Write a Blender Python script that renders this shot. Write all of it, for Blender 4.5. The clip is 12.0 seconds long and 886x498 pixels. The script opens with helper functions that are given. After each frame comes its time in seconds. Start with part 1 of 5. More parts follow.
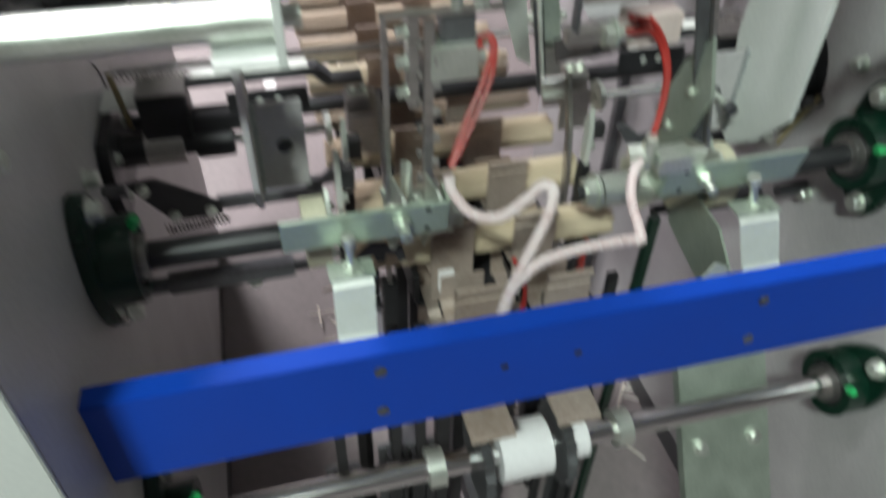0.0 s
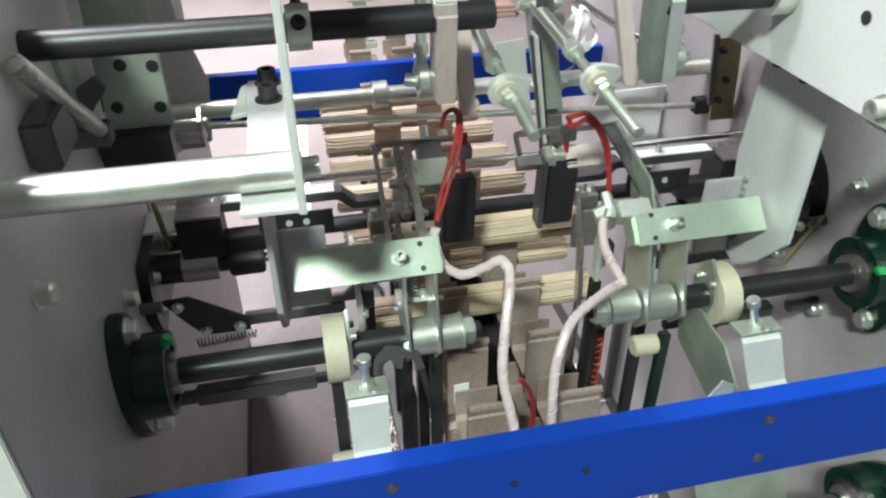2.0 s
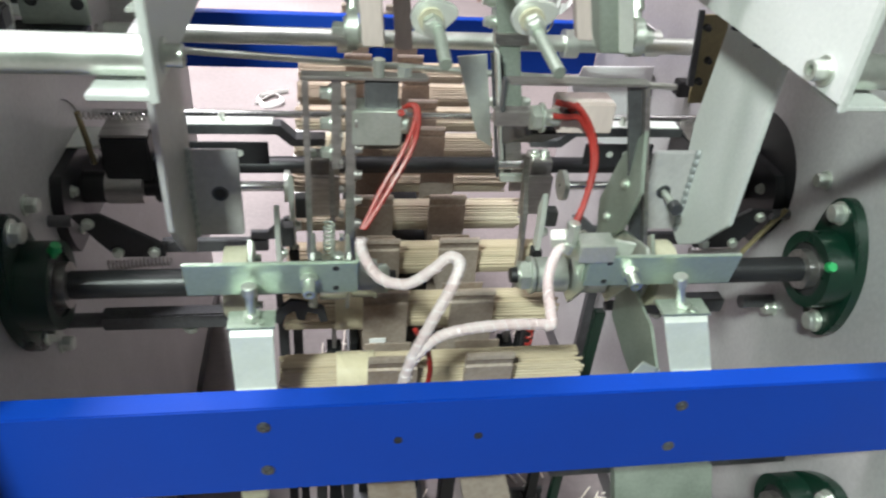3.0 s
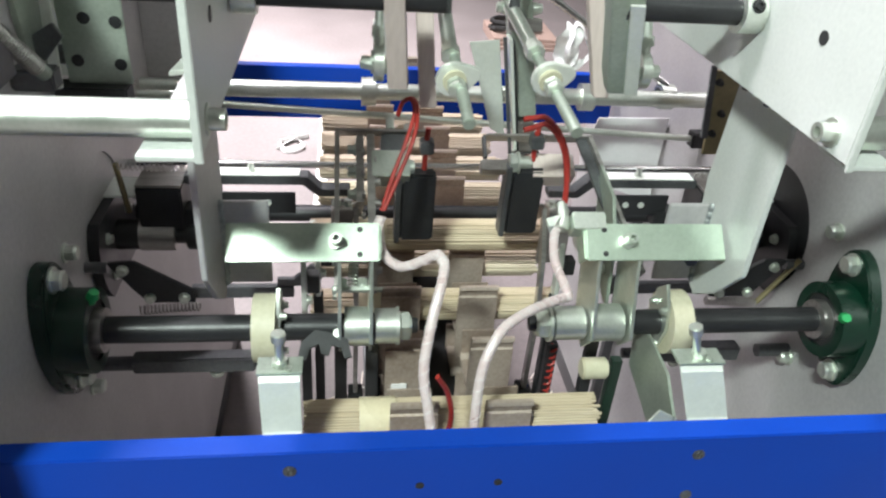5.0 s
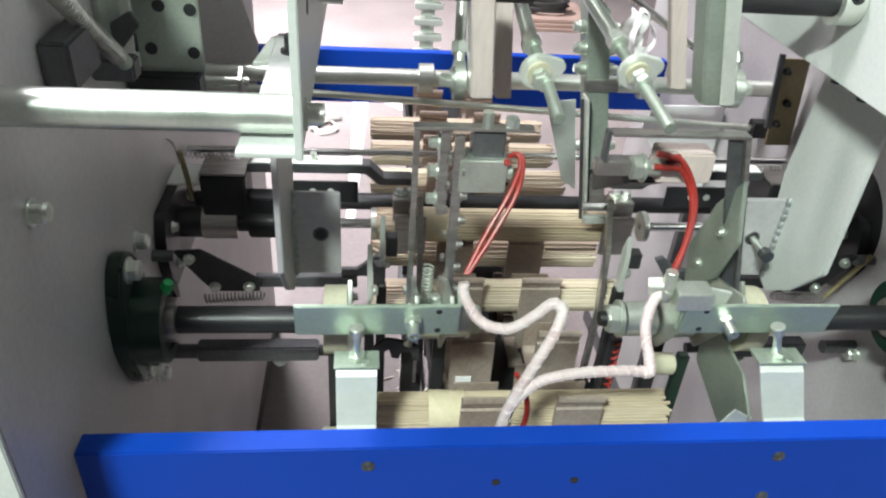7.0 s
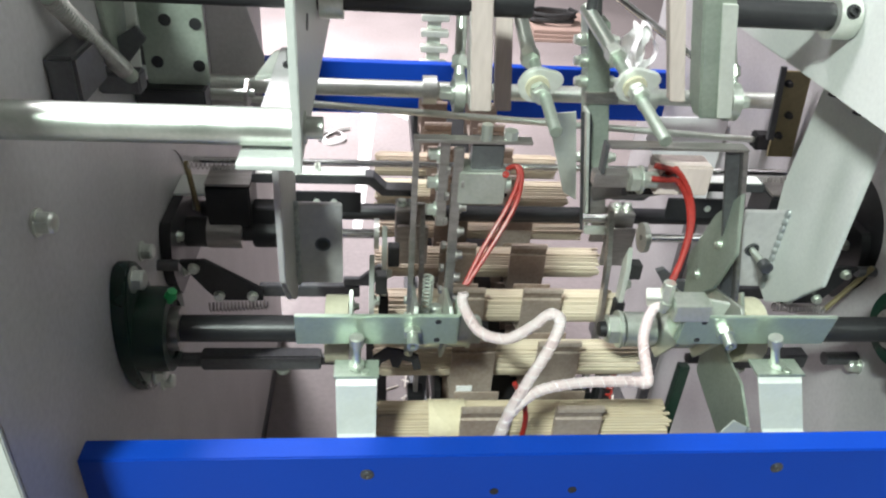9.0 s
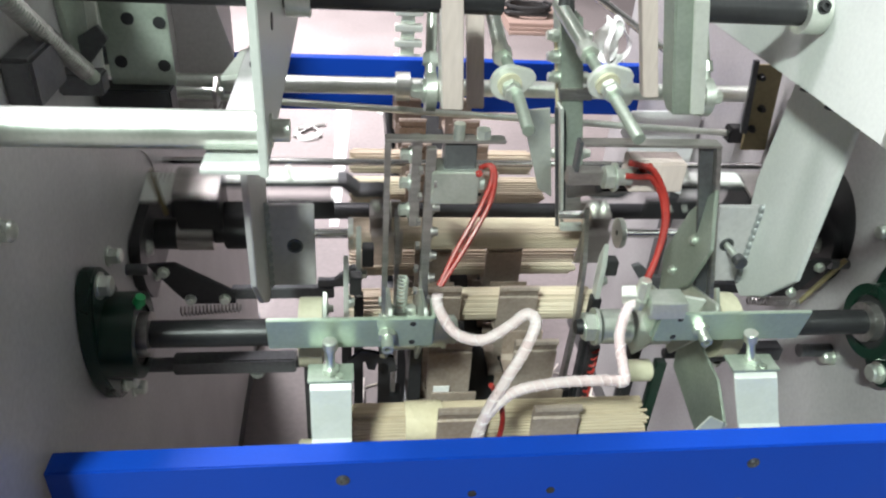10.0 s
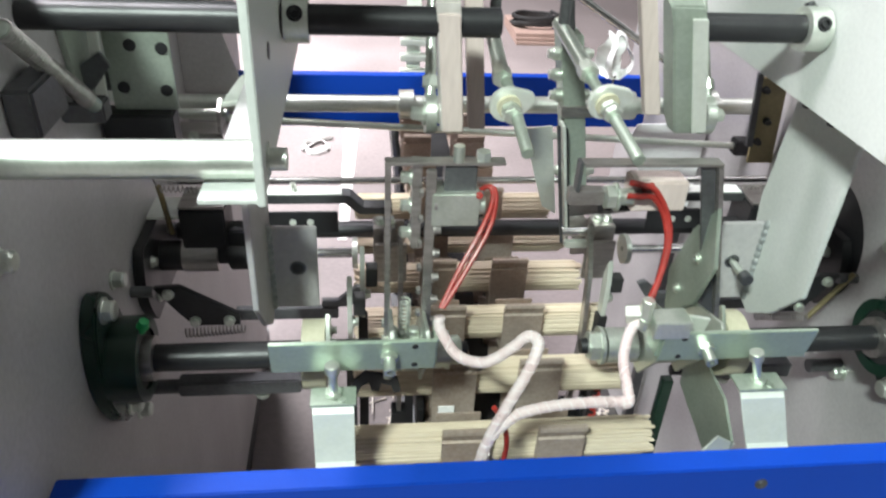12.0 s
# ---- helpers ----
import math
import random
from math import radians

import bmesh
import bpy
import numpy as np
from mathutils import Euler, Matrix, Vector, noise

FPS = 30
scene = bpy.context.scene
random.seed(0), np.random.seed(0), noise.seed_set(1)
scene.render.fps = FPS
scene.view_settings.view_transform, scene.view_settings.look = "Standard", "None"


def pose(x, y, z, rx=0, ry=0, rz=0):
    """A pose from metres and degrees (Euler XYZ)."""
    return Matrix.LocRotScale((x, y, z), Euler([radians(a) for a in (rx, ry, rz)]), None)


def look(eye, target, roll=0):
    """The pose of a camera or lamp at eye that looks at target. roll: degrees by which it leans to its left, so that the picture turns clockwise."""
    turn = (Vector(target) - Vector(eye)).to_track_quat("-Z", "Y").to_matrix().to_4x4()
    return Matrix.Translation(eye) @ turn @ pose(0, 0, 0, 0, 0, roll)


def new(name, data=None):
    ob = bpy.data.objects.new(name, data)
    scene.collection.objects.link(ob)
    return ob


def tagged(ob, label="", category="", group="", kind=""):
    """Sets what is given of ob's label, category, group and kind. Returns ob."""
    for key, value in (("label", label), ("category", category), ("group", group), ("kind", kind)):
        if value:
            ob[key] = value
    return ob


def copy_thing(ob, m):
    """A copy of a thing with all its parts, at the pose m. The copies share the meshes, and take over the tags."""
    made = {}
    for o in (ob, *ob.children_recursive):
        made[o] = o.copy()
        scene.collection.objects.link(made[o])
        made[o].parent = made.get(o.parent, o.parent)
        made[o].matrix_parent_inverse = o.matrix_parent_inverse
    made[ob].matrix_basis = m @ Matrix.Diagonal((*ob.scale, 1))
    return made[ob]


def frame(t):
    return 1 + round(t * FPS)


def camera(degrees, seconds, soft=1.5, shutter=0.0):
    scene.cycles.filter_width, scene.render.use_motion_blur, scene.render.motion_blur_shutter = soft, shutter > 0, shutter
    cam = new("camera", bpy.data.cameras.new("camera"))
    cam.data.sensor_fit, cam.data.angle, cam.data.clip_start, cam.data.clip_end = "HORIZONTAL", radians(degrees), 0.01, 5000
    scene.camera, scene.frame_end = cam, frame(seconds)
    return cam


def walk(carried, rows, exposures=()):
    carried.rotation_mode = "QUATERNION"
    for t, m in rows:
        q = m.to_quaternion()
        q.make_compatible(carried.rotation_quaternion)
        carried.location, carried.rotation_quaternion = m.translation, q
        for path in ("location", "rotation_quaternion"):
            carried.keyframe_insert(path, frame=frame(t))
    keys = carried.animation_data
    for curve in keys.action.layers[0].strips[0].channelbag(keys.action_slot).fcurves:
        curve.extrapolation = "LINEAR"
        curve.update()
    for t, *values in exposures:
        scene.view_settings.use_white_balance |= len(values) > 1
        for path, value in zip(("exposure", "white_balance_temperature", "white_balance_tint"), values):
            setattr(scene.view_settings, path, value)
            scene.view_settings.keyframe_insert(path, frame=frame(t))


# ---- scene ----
cam = camera(62.0, 12.0, soft=2.2, shutter=0.6)
PATH = [
    (0, (-0.253, -0.018, 1.372), (0.146, 1.422, 0.042), 1.6),
    (0.2, (-0.264, -0.033, 1.397), (0.107, 1.504, 0.176), 1.1),
    (0.5, (-0.269, -0.039, 1.407), (0.09, 1.539, 0.233), 0.9),
    (1, (-0.257, -0.045, 1.423), (0.131, 1.541, 0.268), 0.6),
    (1.5, (-0.237, -0.051, 1.421), (0.151, 1.54, 0.272), -0.3),
    (2, (-0.238, -0.043, 1.418), (0.11, 1.575, 0.296), -0.3),
    (2.5, (-0.203, -0.039, 1.395), (0.12, 1.561, 0.24), 3.1),
    (3, (-0.133, -0.049, 1.358), (0.173, 1.56, 0.21), 5.3),
    (3.2, (-0.115, -0.05, 1.367), (0.165, 1.588, 0.254), 4.6),
    (4.8, (-0.135, -0.063, 1.381), (0.119, 1.618, 0.328), 3.9),
    (5, (-0.143, -0.065, 1.379), (0.123, 1.612, 0.321), 4.7),
    (5.5, (-0.161, -0.057, 1.377), (0.086, 1.602, 0.287), 4.8),
    (6, (-0.182, -0.053, 1.374), (0.056, 1.6, 0.272), 5.0),
    (6.5, (-0.198, -0.05, 1.381), (0.029, 1.603, 0.277), 4.8),
    (7, (-0.197, -0.044, 1.381), (0.016, 1.609, 0.276), 4.5),
    (9, (-0.189, -0.051, 1.387), (0.0, 1.618, 0.302), 4.2),
    (9.5, (-0.175, -0.044, 1.383), (0.036, 1.614, 0.284), 3.6),
    (10, (-0.183, -0.04, 1.388), (0.062, 1.614, 0.292), 4.4),
    (10.5, (-0.175, -0.039, 1.393), (0.068, 1.616, 0.297), 3.9),
    (11, (-0.169, -0.037, 1.391), (0.077, 1.616, 0.291), 3.5),
    (11.5, (-0.169, -0.04, 1.388), (0.07, 1.613, 0.287), 3.2),
    (12, (-0.174, -0.033, 1.398), (0.042, 1.638, 0.32), 3.2),
]
walk(cam, [(t, look(eye, target, roll)) for t, eye, target, roll in PATH], [(0.0, -0.31), (0.6, -0.07), (2.5, 0.05), (3.5, 0.15), (12.0, 0.22)])

# ---- light ----
world = bpy.data.worlds.new("workshop_air")
scene.world = world
world.use_nodes = True
world.node_tree.nodes["Background"].inputs["Color"].default_value = (0.92, 0.86, 0.97, 1)
world.node_tree.nodes["Background"].inputs["Strength"].default_value = 0.09


def area_lamp(name, at, to, sx, sy, watts, colour, spread=180):
    data = bpy.data.lights.new(name, "AREA")
    data.shape, data.size, data.size_y = "RECTANGLE", sx, sy
    data.energy, data.color, data.spread = watts, colour, radians(spread)
    ob = new(name, data)
    ob.matrix_world = look(at, to)
    return ob


area_lamp("lamp_front", (-1.15, -1.40, 3.25), (0.0, 0.6, 0.9), 0.45, 0.18, 140, (0.87, 1.0, 0.93))
area_lamp("lamp_rear", (-1.2, 4.2, 3.45), (-0.7, 4.1, 0.0), 1.5, 0.3, 180, (1.0, 0.96, 0.98), 105)
# unseen fill, added to lift the right wall and the parts inside
area_lamp("fill_middle", (-1.10, 1.35, 3.75), (0.0, 1.0, 0.9), 1.3, 0.2, 146, (0.98, 0.94, 1.0))


# ---- materials ----
def material(name, colour, rough=0.5, metal=0.0, second=None, scale=18.0, fine=220.0, bump=0.15, stretch=(1, 1, 1), island=0.0,
             coat=0.0, rough_vary=0.12, transmission=0.0, emission=0.0, specular=0.5):
    """Two-scale noise on colour, roughness and relief."""
    m = bpy.data.materials.new(name)
    m.use_nodes = True
    nt = m.node_tree
    b = nt.nodes["Principled BSDF"]
    co = nt.nodes.new("ShaderNodeTexCoord")
    mp = nt.nodes.new("ShaderNodeMapping")
    mp.inputs["Scale"].default_value = stretch
    nt.links.new(co.outputs["Object"], mp.inputs["Vector"])
    n1 = nt.nodes.new("ShaderNodeTexNoise")
    n1.inputs["Scale"].default_value, n1.inputs["Detail"].default_value = scale, 6
    n2 = nt.nodes.new("ShaderNodeTexNoise")
    n2.inputs["Scale"].default_value, n2.inputs["Detail"].default_value = fine, 3
    for n in (n1, n2):
        nt.links.new(mp.outputs["Vector"], n.inputs["Vector"])
    second = second or tuple(c * 0.7 for c in colour)
    ramp = nt.nodes.new("ShaderNodeValToRGB")
    ramp.color_ramp.elements[0].position, ramp.color_ramp.elements[1].position = 0.36, 0.66
    ramp.color_ramp.elements[0].color, ramp.color_ramp.elements[1].color = (*second, 1), (*colour, 1)
    blend = nt.nodes.new("ShaderNodeMath")
    blend.operation = "MULTIPLY_ADD"
    blend.inputs[1].default_value, blend.inputs[2].default_value = 0.35, 0.0
    nt.links.new(n2.outputs["Fac"], blend.inputs[0])
    add = nt.nodes.new("ShaderNodeMath")
    add.operation = "MULTIPLY_ADD"
    add.inputs[1].default_value = 0.65
    nt.links.new(n1.outputs["Fac"], add.inputs[0])
    nt.links.new(blend.outputs[0], add.inputs[2])
    nt.links.new(add.outputs[0], ramp.inputs["Fac"])
    out = ramp.outputs["Color"]
    if island:
        geo = nt.nodes.new("ShaderNodeNewGeometry")
        hsv = nt.nodes.new("ShaderNodeHueSaturation")
        rng = nt.nodes.new("ShaderNodeMapRange")
        rng.inputs["To Min"].default_value, rng.inputs["To Max"].default_value = 1 - island, 1 + island
        nt.links.new(geo.outputs["Random Per Island"], rng.inputs["Value"])
        nt.links.new(rng.outputs["Result"], hsv.inputs["Value"])
        nt.links.new(out, hsv.inputs["Color"])
        out = hsv.outputs["Color"]
    nt.links.new(out, b.inputs["Base Color"])
    rr = nt.nodes.new("ShaderNodeMapRange")
    rr.inputs["To Min"].default_value, rr.inputs["To Max"].default_value = max(0.03, rough - rough_vary), min(1, rough + rough_vary)
    nt.links.new(n1.outputs["Fac"], rr.inputs["Value"])
    nt.links.new(rr.outputs["Result"], b.inputs["Roughness"])
    bp = nt.nodes.new("ShaderNodeBump")
    bp.inputs["Strength"].default_value, bp.inputs["Distance"].default_value = bump, 0.001
    nt.links.new(n2.outputs["Fac"], bp.inputs["Height"])
    nt.links.new(bp.outputs["Normal"], b.inputs["Normal"])
    b.inputs["Metallic"].default_value = metal
    b.inputs["Specular IOR Level"].default_value = specular
    b.inputs["Coat Weight"].default_value = coat
    b.inputs["Transmission Weight"].default_value = transmission
    if emission:
        b.inputs["Emission Color"].default_value, b.inputs["Emission Strength"].default_value = (*colour, 1), emission
    return m


PLATE = material("satin_steel_plate", (0.55, 0.535, 0.535), 0.46, 0.25, (0.42, 0.405, 0.41), 7, 160, 0.08)
PAINT = material("pale_grey_paint", (0.61, 0.63, 0.60), 0.40, 0.0, (0.51, 0.53, 0.51), 6, 240, 0.06)
ZINC = material("zinc_plated_steel", (0.76, 0.79, 0.73), 0.36, 0.85, (0.58, 0.63, 0.56), 26, 260, 0.10)
GALV = material("bright_galvanised_sheet", (0.80, 0.83, 0.77), 0.34, 0.5, (0.68, 0.71, 0.65), 20, 220, 0.08)
DULL = material("dull_passivated_zinc", (0.46, 0.52, 0.45), 0.48, 0.7, (0.34, 0.39, 0.33), 24, 240, 0.1)
FLAT = material("satin_zinc_flat", (0.53, 0.62, 0.52), 0.38, 0.68, (0.42, 0.50, 0.41), 12, 240, 0.08)
TAB = material("bright_passivated_tab", (0.80, 0.83, 0.78), 0.42, 0.12, (0.70, 0.73, 0.68), 20, 220, 0.08)
ALU = material("pale_aluminium", (0.70, 0.66, 0.63), 0.42, 0.55, (0.58, 0.54, 0.51), 26, 260, 0.1, (1, 1, 0.2))
BRUSHED = material("worn_bare_steel", (0.56, 0.54, 0.52), 0.34, 0.9, (0.36, 0.34, 0.32), 30, 300, 0.12, (1, 6, 6))
POCKET = material("heat_tinted_steel", (0.52, 0.44, 0.385), 0.42, 0.5, (0.34, 0.265, 0.215), 10, 200, 0.12)
CHROME = material("ground_chrome", (0.80, 0.80, 0.79), 0.16, 1.0, (0.70, 0.70, 0.69), 9, 300, 0.03, rough_vary=0.05)
BLACK = material("blackened_steel", (0.014, 0.0145, 0.016), 0.40, 0.1, (0.026, 0.026, 0.028), 22, 260, 0.12)
GREY = material("dark_grey_steel", (0.15, 0.155, 0.16), 0.40, 0.6, (0.09, 0.09, 0.095), 16, 200, 0.12)
BLUE = material("blue_enamel", (0.001, 0.050, 0.40), 0.50, 0.0, (0.001, 0.042, 0.35), 5, 420, 0.10, specular=0.25)
GREEN = material("dark_green_cast_paint", (0.003, 0.026, 0.014), 0.30, 0.0, (0.002, 0.018, 0.010), 16, 130, 0.3, coat=0.2)
NIPPLE = material("green_plastic", (0.02, 0.42, 0.12), 0.4)
BRASS = material("yellow_zinc", (0.40, 0.34, 0.19), 0.38, 0.8, (0.26, 0.22, 0.12), 30, 260, 0.12)
NYLON = material("cream_nylon", (0.58, 0.55, 0.42), 0.48, 0.0, (0.46, 0.43, 0.30), 12, 160, 0.1)
BAMBOO = material("bamboo", (0.62, 0.54, 0.42), 0.62, 0.0, (0.50, 0.41, 0.30), 30, 300, 0.2, (0.12, 1, 1), island=0.10)
PALE_BAMBOO = material("fresh_bamboo", (0.54, 0.455, 0.33), 0.62, 0.0, (0.41, 0.325, 0.22), 30, 300, 0.2, (0.12, 1, 1), island=0.13)
WOOD = material("beige_phenolic_block", (0.66, 0.56, 0.52), 0.55, 0.0, (0.52, 0.43, 0.40), 30, 260, 0.12, (1, 1, 0.15))
RED = material("red_silicone", (0.36, 0.030, 0.022), 0.42, 0.0, (0.20, 0.016, 0.012), 30, 240, 0.05)
WRAP = material("whitish_wrap", (0.80, 0.75, 0.745), 0.32, 0.0, (0.68, 0.58, 0.58), 60, 300, 0.05)
SLEEVE = material("milky_sleeve", (0.76, 0.67, 0.665), 0.30, 0.0, (0.63, 0.47, 0.47), 40, 300, 0.05, transmission=0.15)
CLEAR = material("white_spiral_band", (0.86, 0.85, 0.84), 0.28, 0.0, (0.74, 0.72, 0.72), 40, 300, 0.05)
TAPE = material("translucent_tape", (0.68, 0.60, 0.43), 0.25, 0.0, (0.58, 0.50, 0.34), 20, 200, 0.05)
RUBBER = material("black_plastic", (0.018, 0.018, 0.02), 0.5, 0.0, (0.03, 0.03, 0.03), 30, 260, 0.1)
WELD = material("weld_bead", (0.48, 0.50, 0.49), 0.42, 0.6, (0.30, 0.32, 0.33), 160, 500, 0.5)
CONCRETE = material("workshop_concrete", (0.25, 0.215, 0.215), 0.62, 0.0, (0.18, 0.155, 0.155), 2.2, 60, 0.25)
WHITE_TAPE = material("white_floor_tape", (0.82, 0.81, 0.80), 0.5, 0.0, (0.72, 0.71, 0.70), 9, 90, 0.1)
CARD = material("brown_cardboard", (0.42, 0.30, 0.15), 0.75, 0.0, (0.34, 0.23, 0.11), 8, 120, 0.15)
PINKBOARD = material("pinkish_board", (0.38, 0.27, 0.23), 0.6, 0.0, (0.30, 0.21, 0.18), 6, 120, 0.1)
STICK = material("pale_stick", (0.88, 0.85, 0.80), 0.65, 0.0, (0.74, 0.66, 0.55), 30, 200, 0.1, island=0.15)
OCHRE = material("ochre_board", (0.30, 0.25, 0.13), 0.7, 0.0, (0.20, 0.165, 0.09), 14, 140, 0.15)
WHITE = material("white_enamel_sheet", (0.82, 0.81, 0.82), 0.5, 0.0, (0.74, 0.73, 0.74), 5, 160, 0.05)
PLASTER = material("grey_plaster", (0.55, 0.56, 0.55), 0.8, 0.0, (0.48, 0.49, 0.48), 2, 50, 0.1)
TUBE = material("lit_tube", (0.95, 1.0, 0.96), 0.4, emission=3.0)


# ---- mesh tools ----
def box(bm, x0, x1, y0, y1, z0, z1, m=None):
    r = bmesh.ops.create_cube(bm, size=1)
    k = Matrix.Translation(((x0 + x1) / 2, (y0 + y1) / 2, (z0 + z1) / 2)) @ Matrix.Diagonal((abs(x1 - x0), abs(y1 - y0), abs(z1 - z0), 1))
    bmesh.ops.transform(bm, matrix=(m @ k if m else k), verts=r["verts"])
    return bm


def rod(bm, p0, p1, r, r2=None, seg=20):
    p0, p1 = Vector(p0), Vector(p1)
    d = p1 - p0
    k = bmesh.ops.create_cone(bm, cap_ends=True, segments=seg, radius1=r, radius2=r if r2 is None else r2, depth=d.length)
    bmesh.ops.transform(bm, matrix=Matrix.Translation((p0 + p1) / 2) @ d.to_track_quat("Z", "Y").to_matrix().to_4x4(), verts=k["verts"])
    return bm


def pipe(bm, p0, p1, r_out, r_in, seg=24):
    """A ring or bush with an open bore."""
    p0, p1 = Vector(p0), Vector(p1)
    d = p1 - p0
    q = d.to_track_quat("Z", "Y").to_matrix().to_4x4()
    loops = []
    for base, r in ((0, r_out), (d.length, r_out), (d.length, r_in), (0, r_in)):
        loops.append([bm.verts.new(p0 + q @ Vector((r * math.cos(a), r * math.sin(a), base))) for a in (2 * math.pi * i / seg for i in range(seg))])
    for k in range(4):
        a, b = loops[k], loops[(k + 1) % 4]
        for i in range(seg):
            bm.faces.new((a[i], a[(i + 1) % seg], b[(i + 1) % seg], b[i]))
    return bm


def prism(bm, pts, axis, a, b):
    """A flat plate: the outline pts in the other two axes, from a to b along axis."""
    def v(p, h):
        return bm.verts.new({"x": (h, p[0], p[1]), "y": (p[0], h, p[1]), "z": (p[0], p[1], h)}[axis])
    lo, hi = [v(p, a) for p in pts], [v(p, b) for p in pts]
    bm.faces.new(lo), bm.faces.new(hi)
    n = len(pts)
    for i in range(n):
        bm.faces.new((lo[i], lo[(i + 1) % n], hi[(i + 1) % n], hi[i]))
    bmesh.ops.recalc_face_normals(bm, faces=bm.faces[:])
    return bm


def smooth_path(pts, step=8):
    pts = [Vector(p) for p in pts]
    p = [2 * pts[0] - pts[1], *pts, 2 * pts[-1] - pts[-2]]
    out = []
    for i in range(1, len(p) - 2):
        for k in range(step):
            t = k / step
            a, b, c, d = p[i - 1], p[i], p[i + 1], p[i + 2]
            out.append(0.5 * (2 * b + (c - a) * t + (2 * a - 5 * b + 4 * c - d) * t * t + (3 * b - a - 3 * c + d) * t ** 3))
    return out + [pts[-1]]


def sweep(bm, pts, r, seg=8, flat=1.0):
    """A tube along a line of points."""
    pts = [Vector(p) for p in pts]
    up, rings = None, []
    for i, p in enumerate(pts):
        d = (pts[min(i + 1, len(pts) - 1)] - pts[max(i - 1, 0)]).normalized()
        if up is None:
            up = d.orthogonal().normalized()
        up = (up - d * up.dot(d)).normalized()
        side = d.cross(up)
        rings.append([bm.verts.new(p + (up * math.cos(a) + side * math.sin(a) * flat) * r) for a in (2 * math.pi * k / seg for k in range(seg))])
    for a, b in zip(rings, rings[1:]):
        for k in range(seg):
            bm.faces.new((a[k], a[(k + 1) % seg], b[(k + 1) % seg], b[k]))
    bm.faces.new(rings[0][::-1]), bm.faces.new(rings[-1])
    return bm


def coil(bm, p0, p1, r, wire, turns, seg=10):
    p0, p1 = Vector(p0), Vector(p1)
    d = p1 - p0
    q = d.to_track_quat("Z", "Y")
    n = int(turns * seg)
    return sweep(bm, [p0 + q @ Vector((r * math.cos(2 * math.pi * i / seg), r * math.sin(2 * math.pi * i / seg), d.length * i / n)) for i in range(n + 1)], wire, 5)


STAND = {}  # where each thing stands, so that its parts may be written in the place's own metres


def part(name, bm, mat, parent=None, label="", bevel=0.0):
    """Links a bmesh as one mesh object, under a thing or a part where one is given."""
    if bevel:
        edges = [e for e in bm.edges if len(e.link_faces) == 2 and e.calc_face_angle(0) > 0.6]
        bmesh.ops.bevel(bm, geom=edges, offset=bevel, segments=2, affect="EDGES", clamp_overlap=True)
    if parent:
        bm.transform(STAND[parent].inverted())
    me = bpy.data.meshes.new(name)
    bm.to_mesh(me)
    bm.free()
    me.materials.append(mat)
    me.shade_smooth()
    me.set_sharp_from_angle(angle=radians(32))
    ob = new(name, me)
    if parent:
        ob.parent = parent
        STAND[ob] = STAND[parent]
    if label:
        ob["label"] = label
    return ob


def thing(name, at, label, category, group="", kind=""):
    ob = new(name)
    ob.empty_display_size = 0.02
    ob.matrix_basis = STAND[ob] = pose(*at)
    return tagged(ob, label, category, group, kind)


def B():
    return bmesh.new()


def cap_screw(parent, at, axis, r=0.0055, h=0.008, mat=None, label="", washer=True, name="screw"):
    """A socket screw standing on a face: at in the parent's space, axis its outward way."""
    at, axis = Vector(at), Vector(axis).normalized()
    bm = B()
    if washer:
        rod(bm, at - axis * 0.001, at + axis * 0.0015, r * 1.45, seg=20)
    pipe(bm, at + axis * 0.0015, at + axis * h, r, r * 0.55, 18)
    rod(bm, at, at + axis * h * 0.45, r * 0.56, seg=6)
    return part(name, bm, mat or ZINC, parent, label)


def hex_bolt(parent, at, axis, r=0.0095, h=0.0075, mat=None, label="", washer=True, name="bolt"):
    at, axis = Vector(at), Vector(axis).normalized()
    bm = B()
    if washer:
        rod(bm, at - axis * 0.001, at + axis * 0.002, r * 1.25, seg=24)
    rod(bm, at + axis * 0.002, at + axis * (0.002 + h * 0.8), r, seg=6)
    rod(bm, at + axis * (0.002 + h * 0.8), at + axis * (0.002 + h), r * 0.97, r * 0.78, seg=18)
    return part(name, bm, mat or ZINC, parent, label)


# ---- the workshop ----
WALL_L, WALL_R = -0.443, 0.462
tagged(part("floor", box(B(), -7, 7, -5, 9, -0.1, 0.0), CONCRETE), "grey worn concrete workshop floor with a pinkish cast", "floor", kind="structure")
for name, b in (("wall_north", (-7, 7, 9.0, 9.15, 0, 4.2)), ("wall_south", (-7, 7, -5.15, -5.0, 0, 4.2)),
                ("wall_west", (-7.15, -7, -5, 9, 0, 4.2)), ("wall_east", (7, 7.15, -5, 9, 0, 4.2))):
    tagged(part(name, box(B(), *b), PLASTER), "plain grey plastered workshop wall", "wall", kind="structure")
tagged(part("ceiling", box(B(), -7, 7, -5, 9, 4.2, 4.3), PLASTER), "plain grey workshop ceiling", "ceiling", kind="structure")


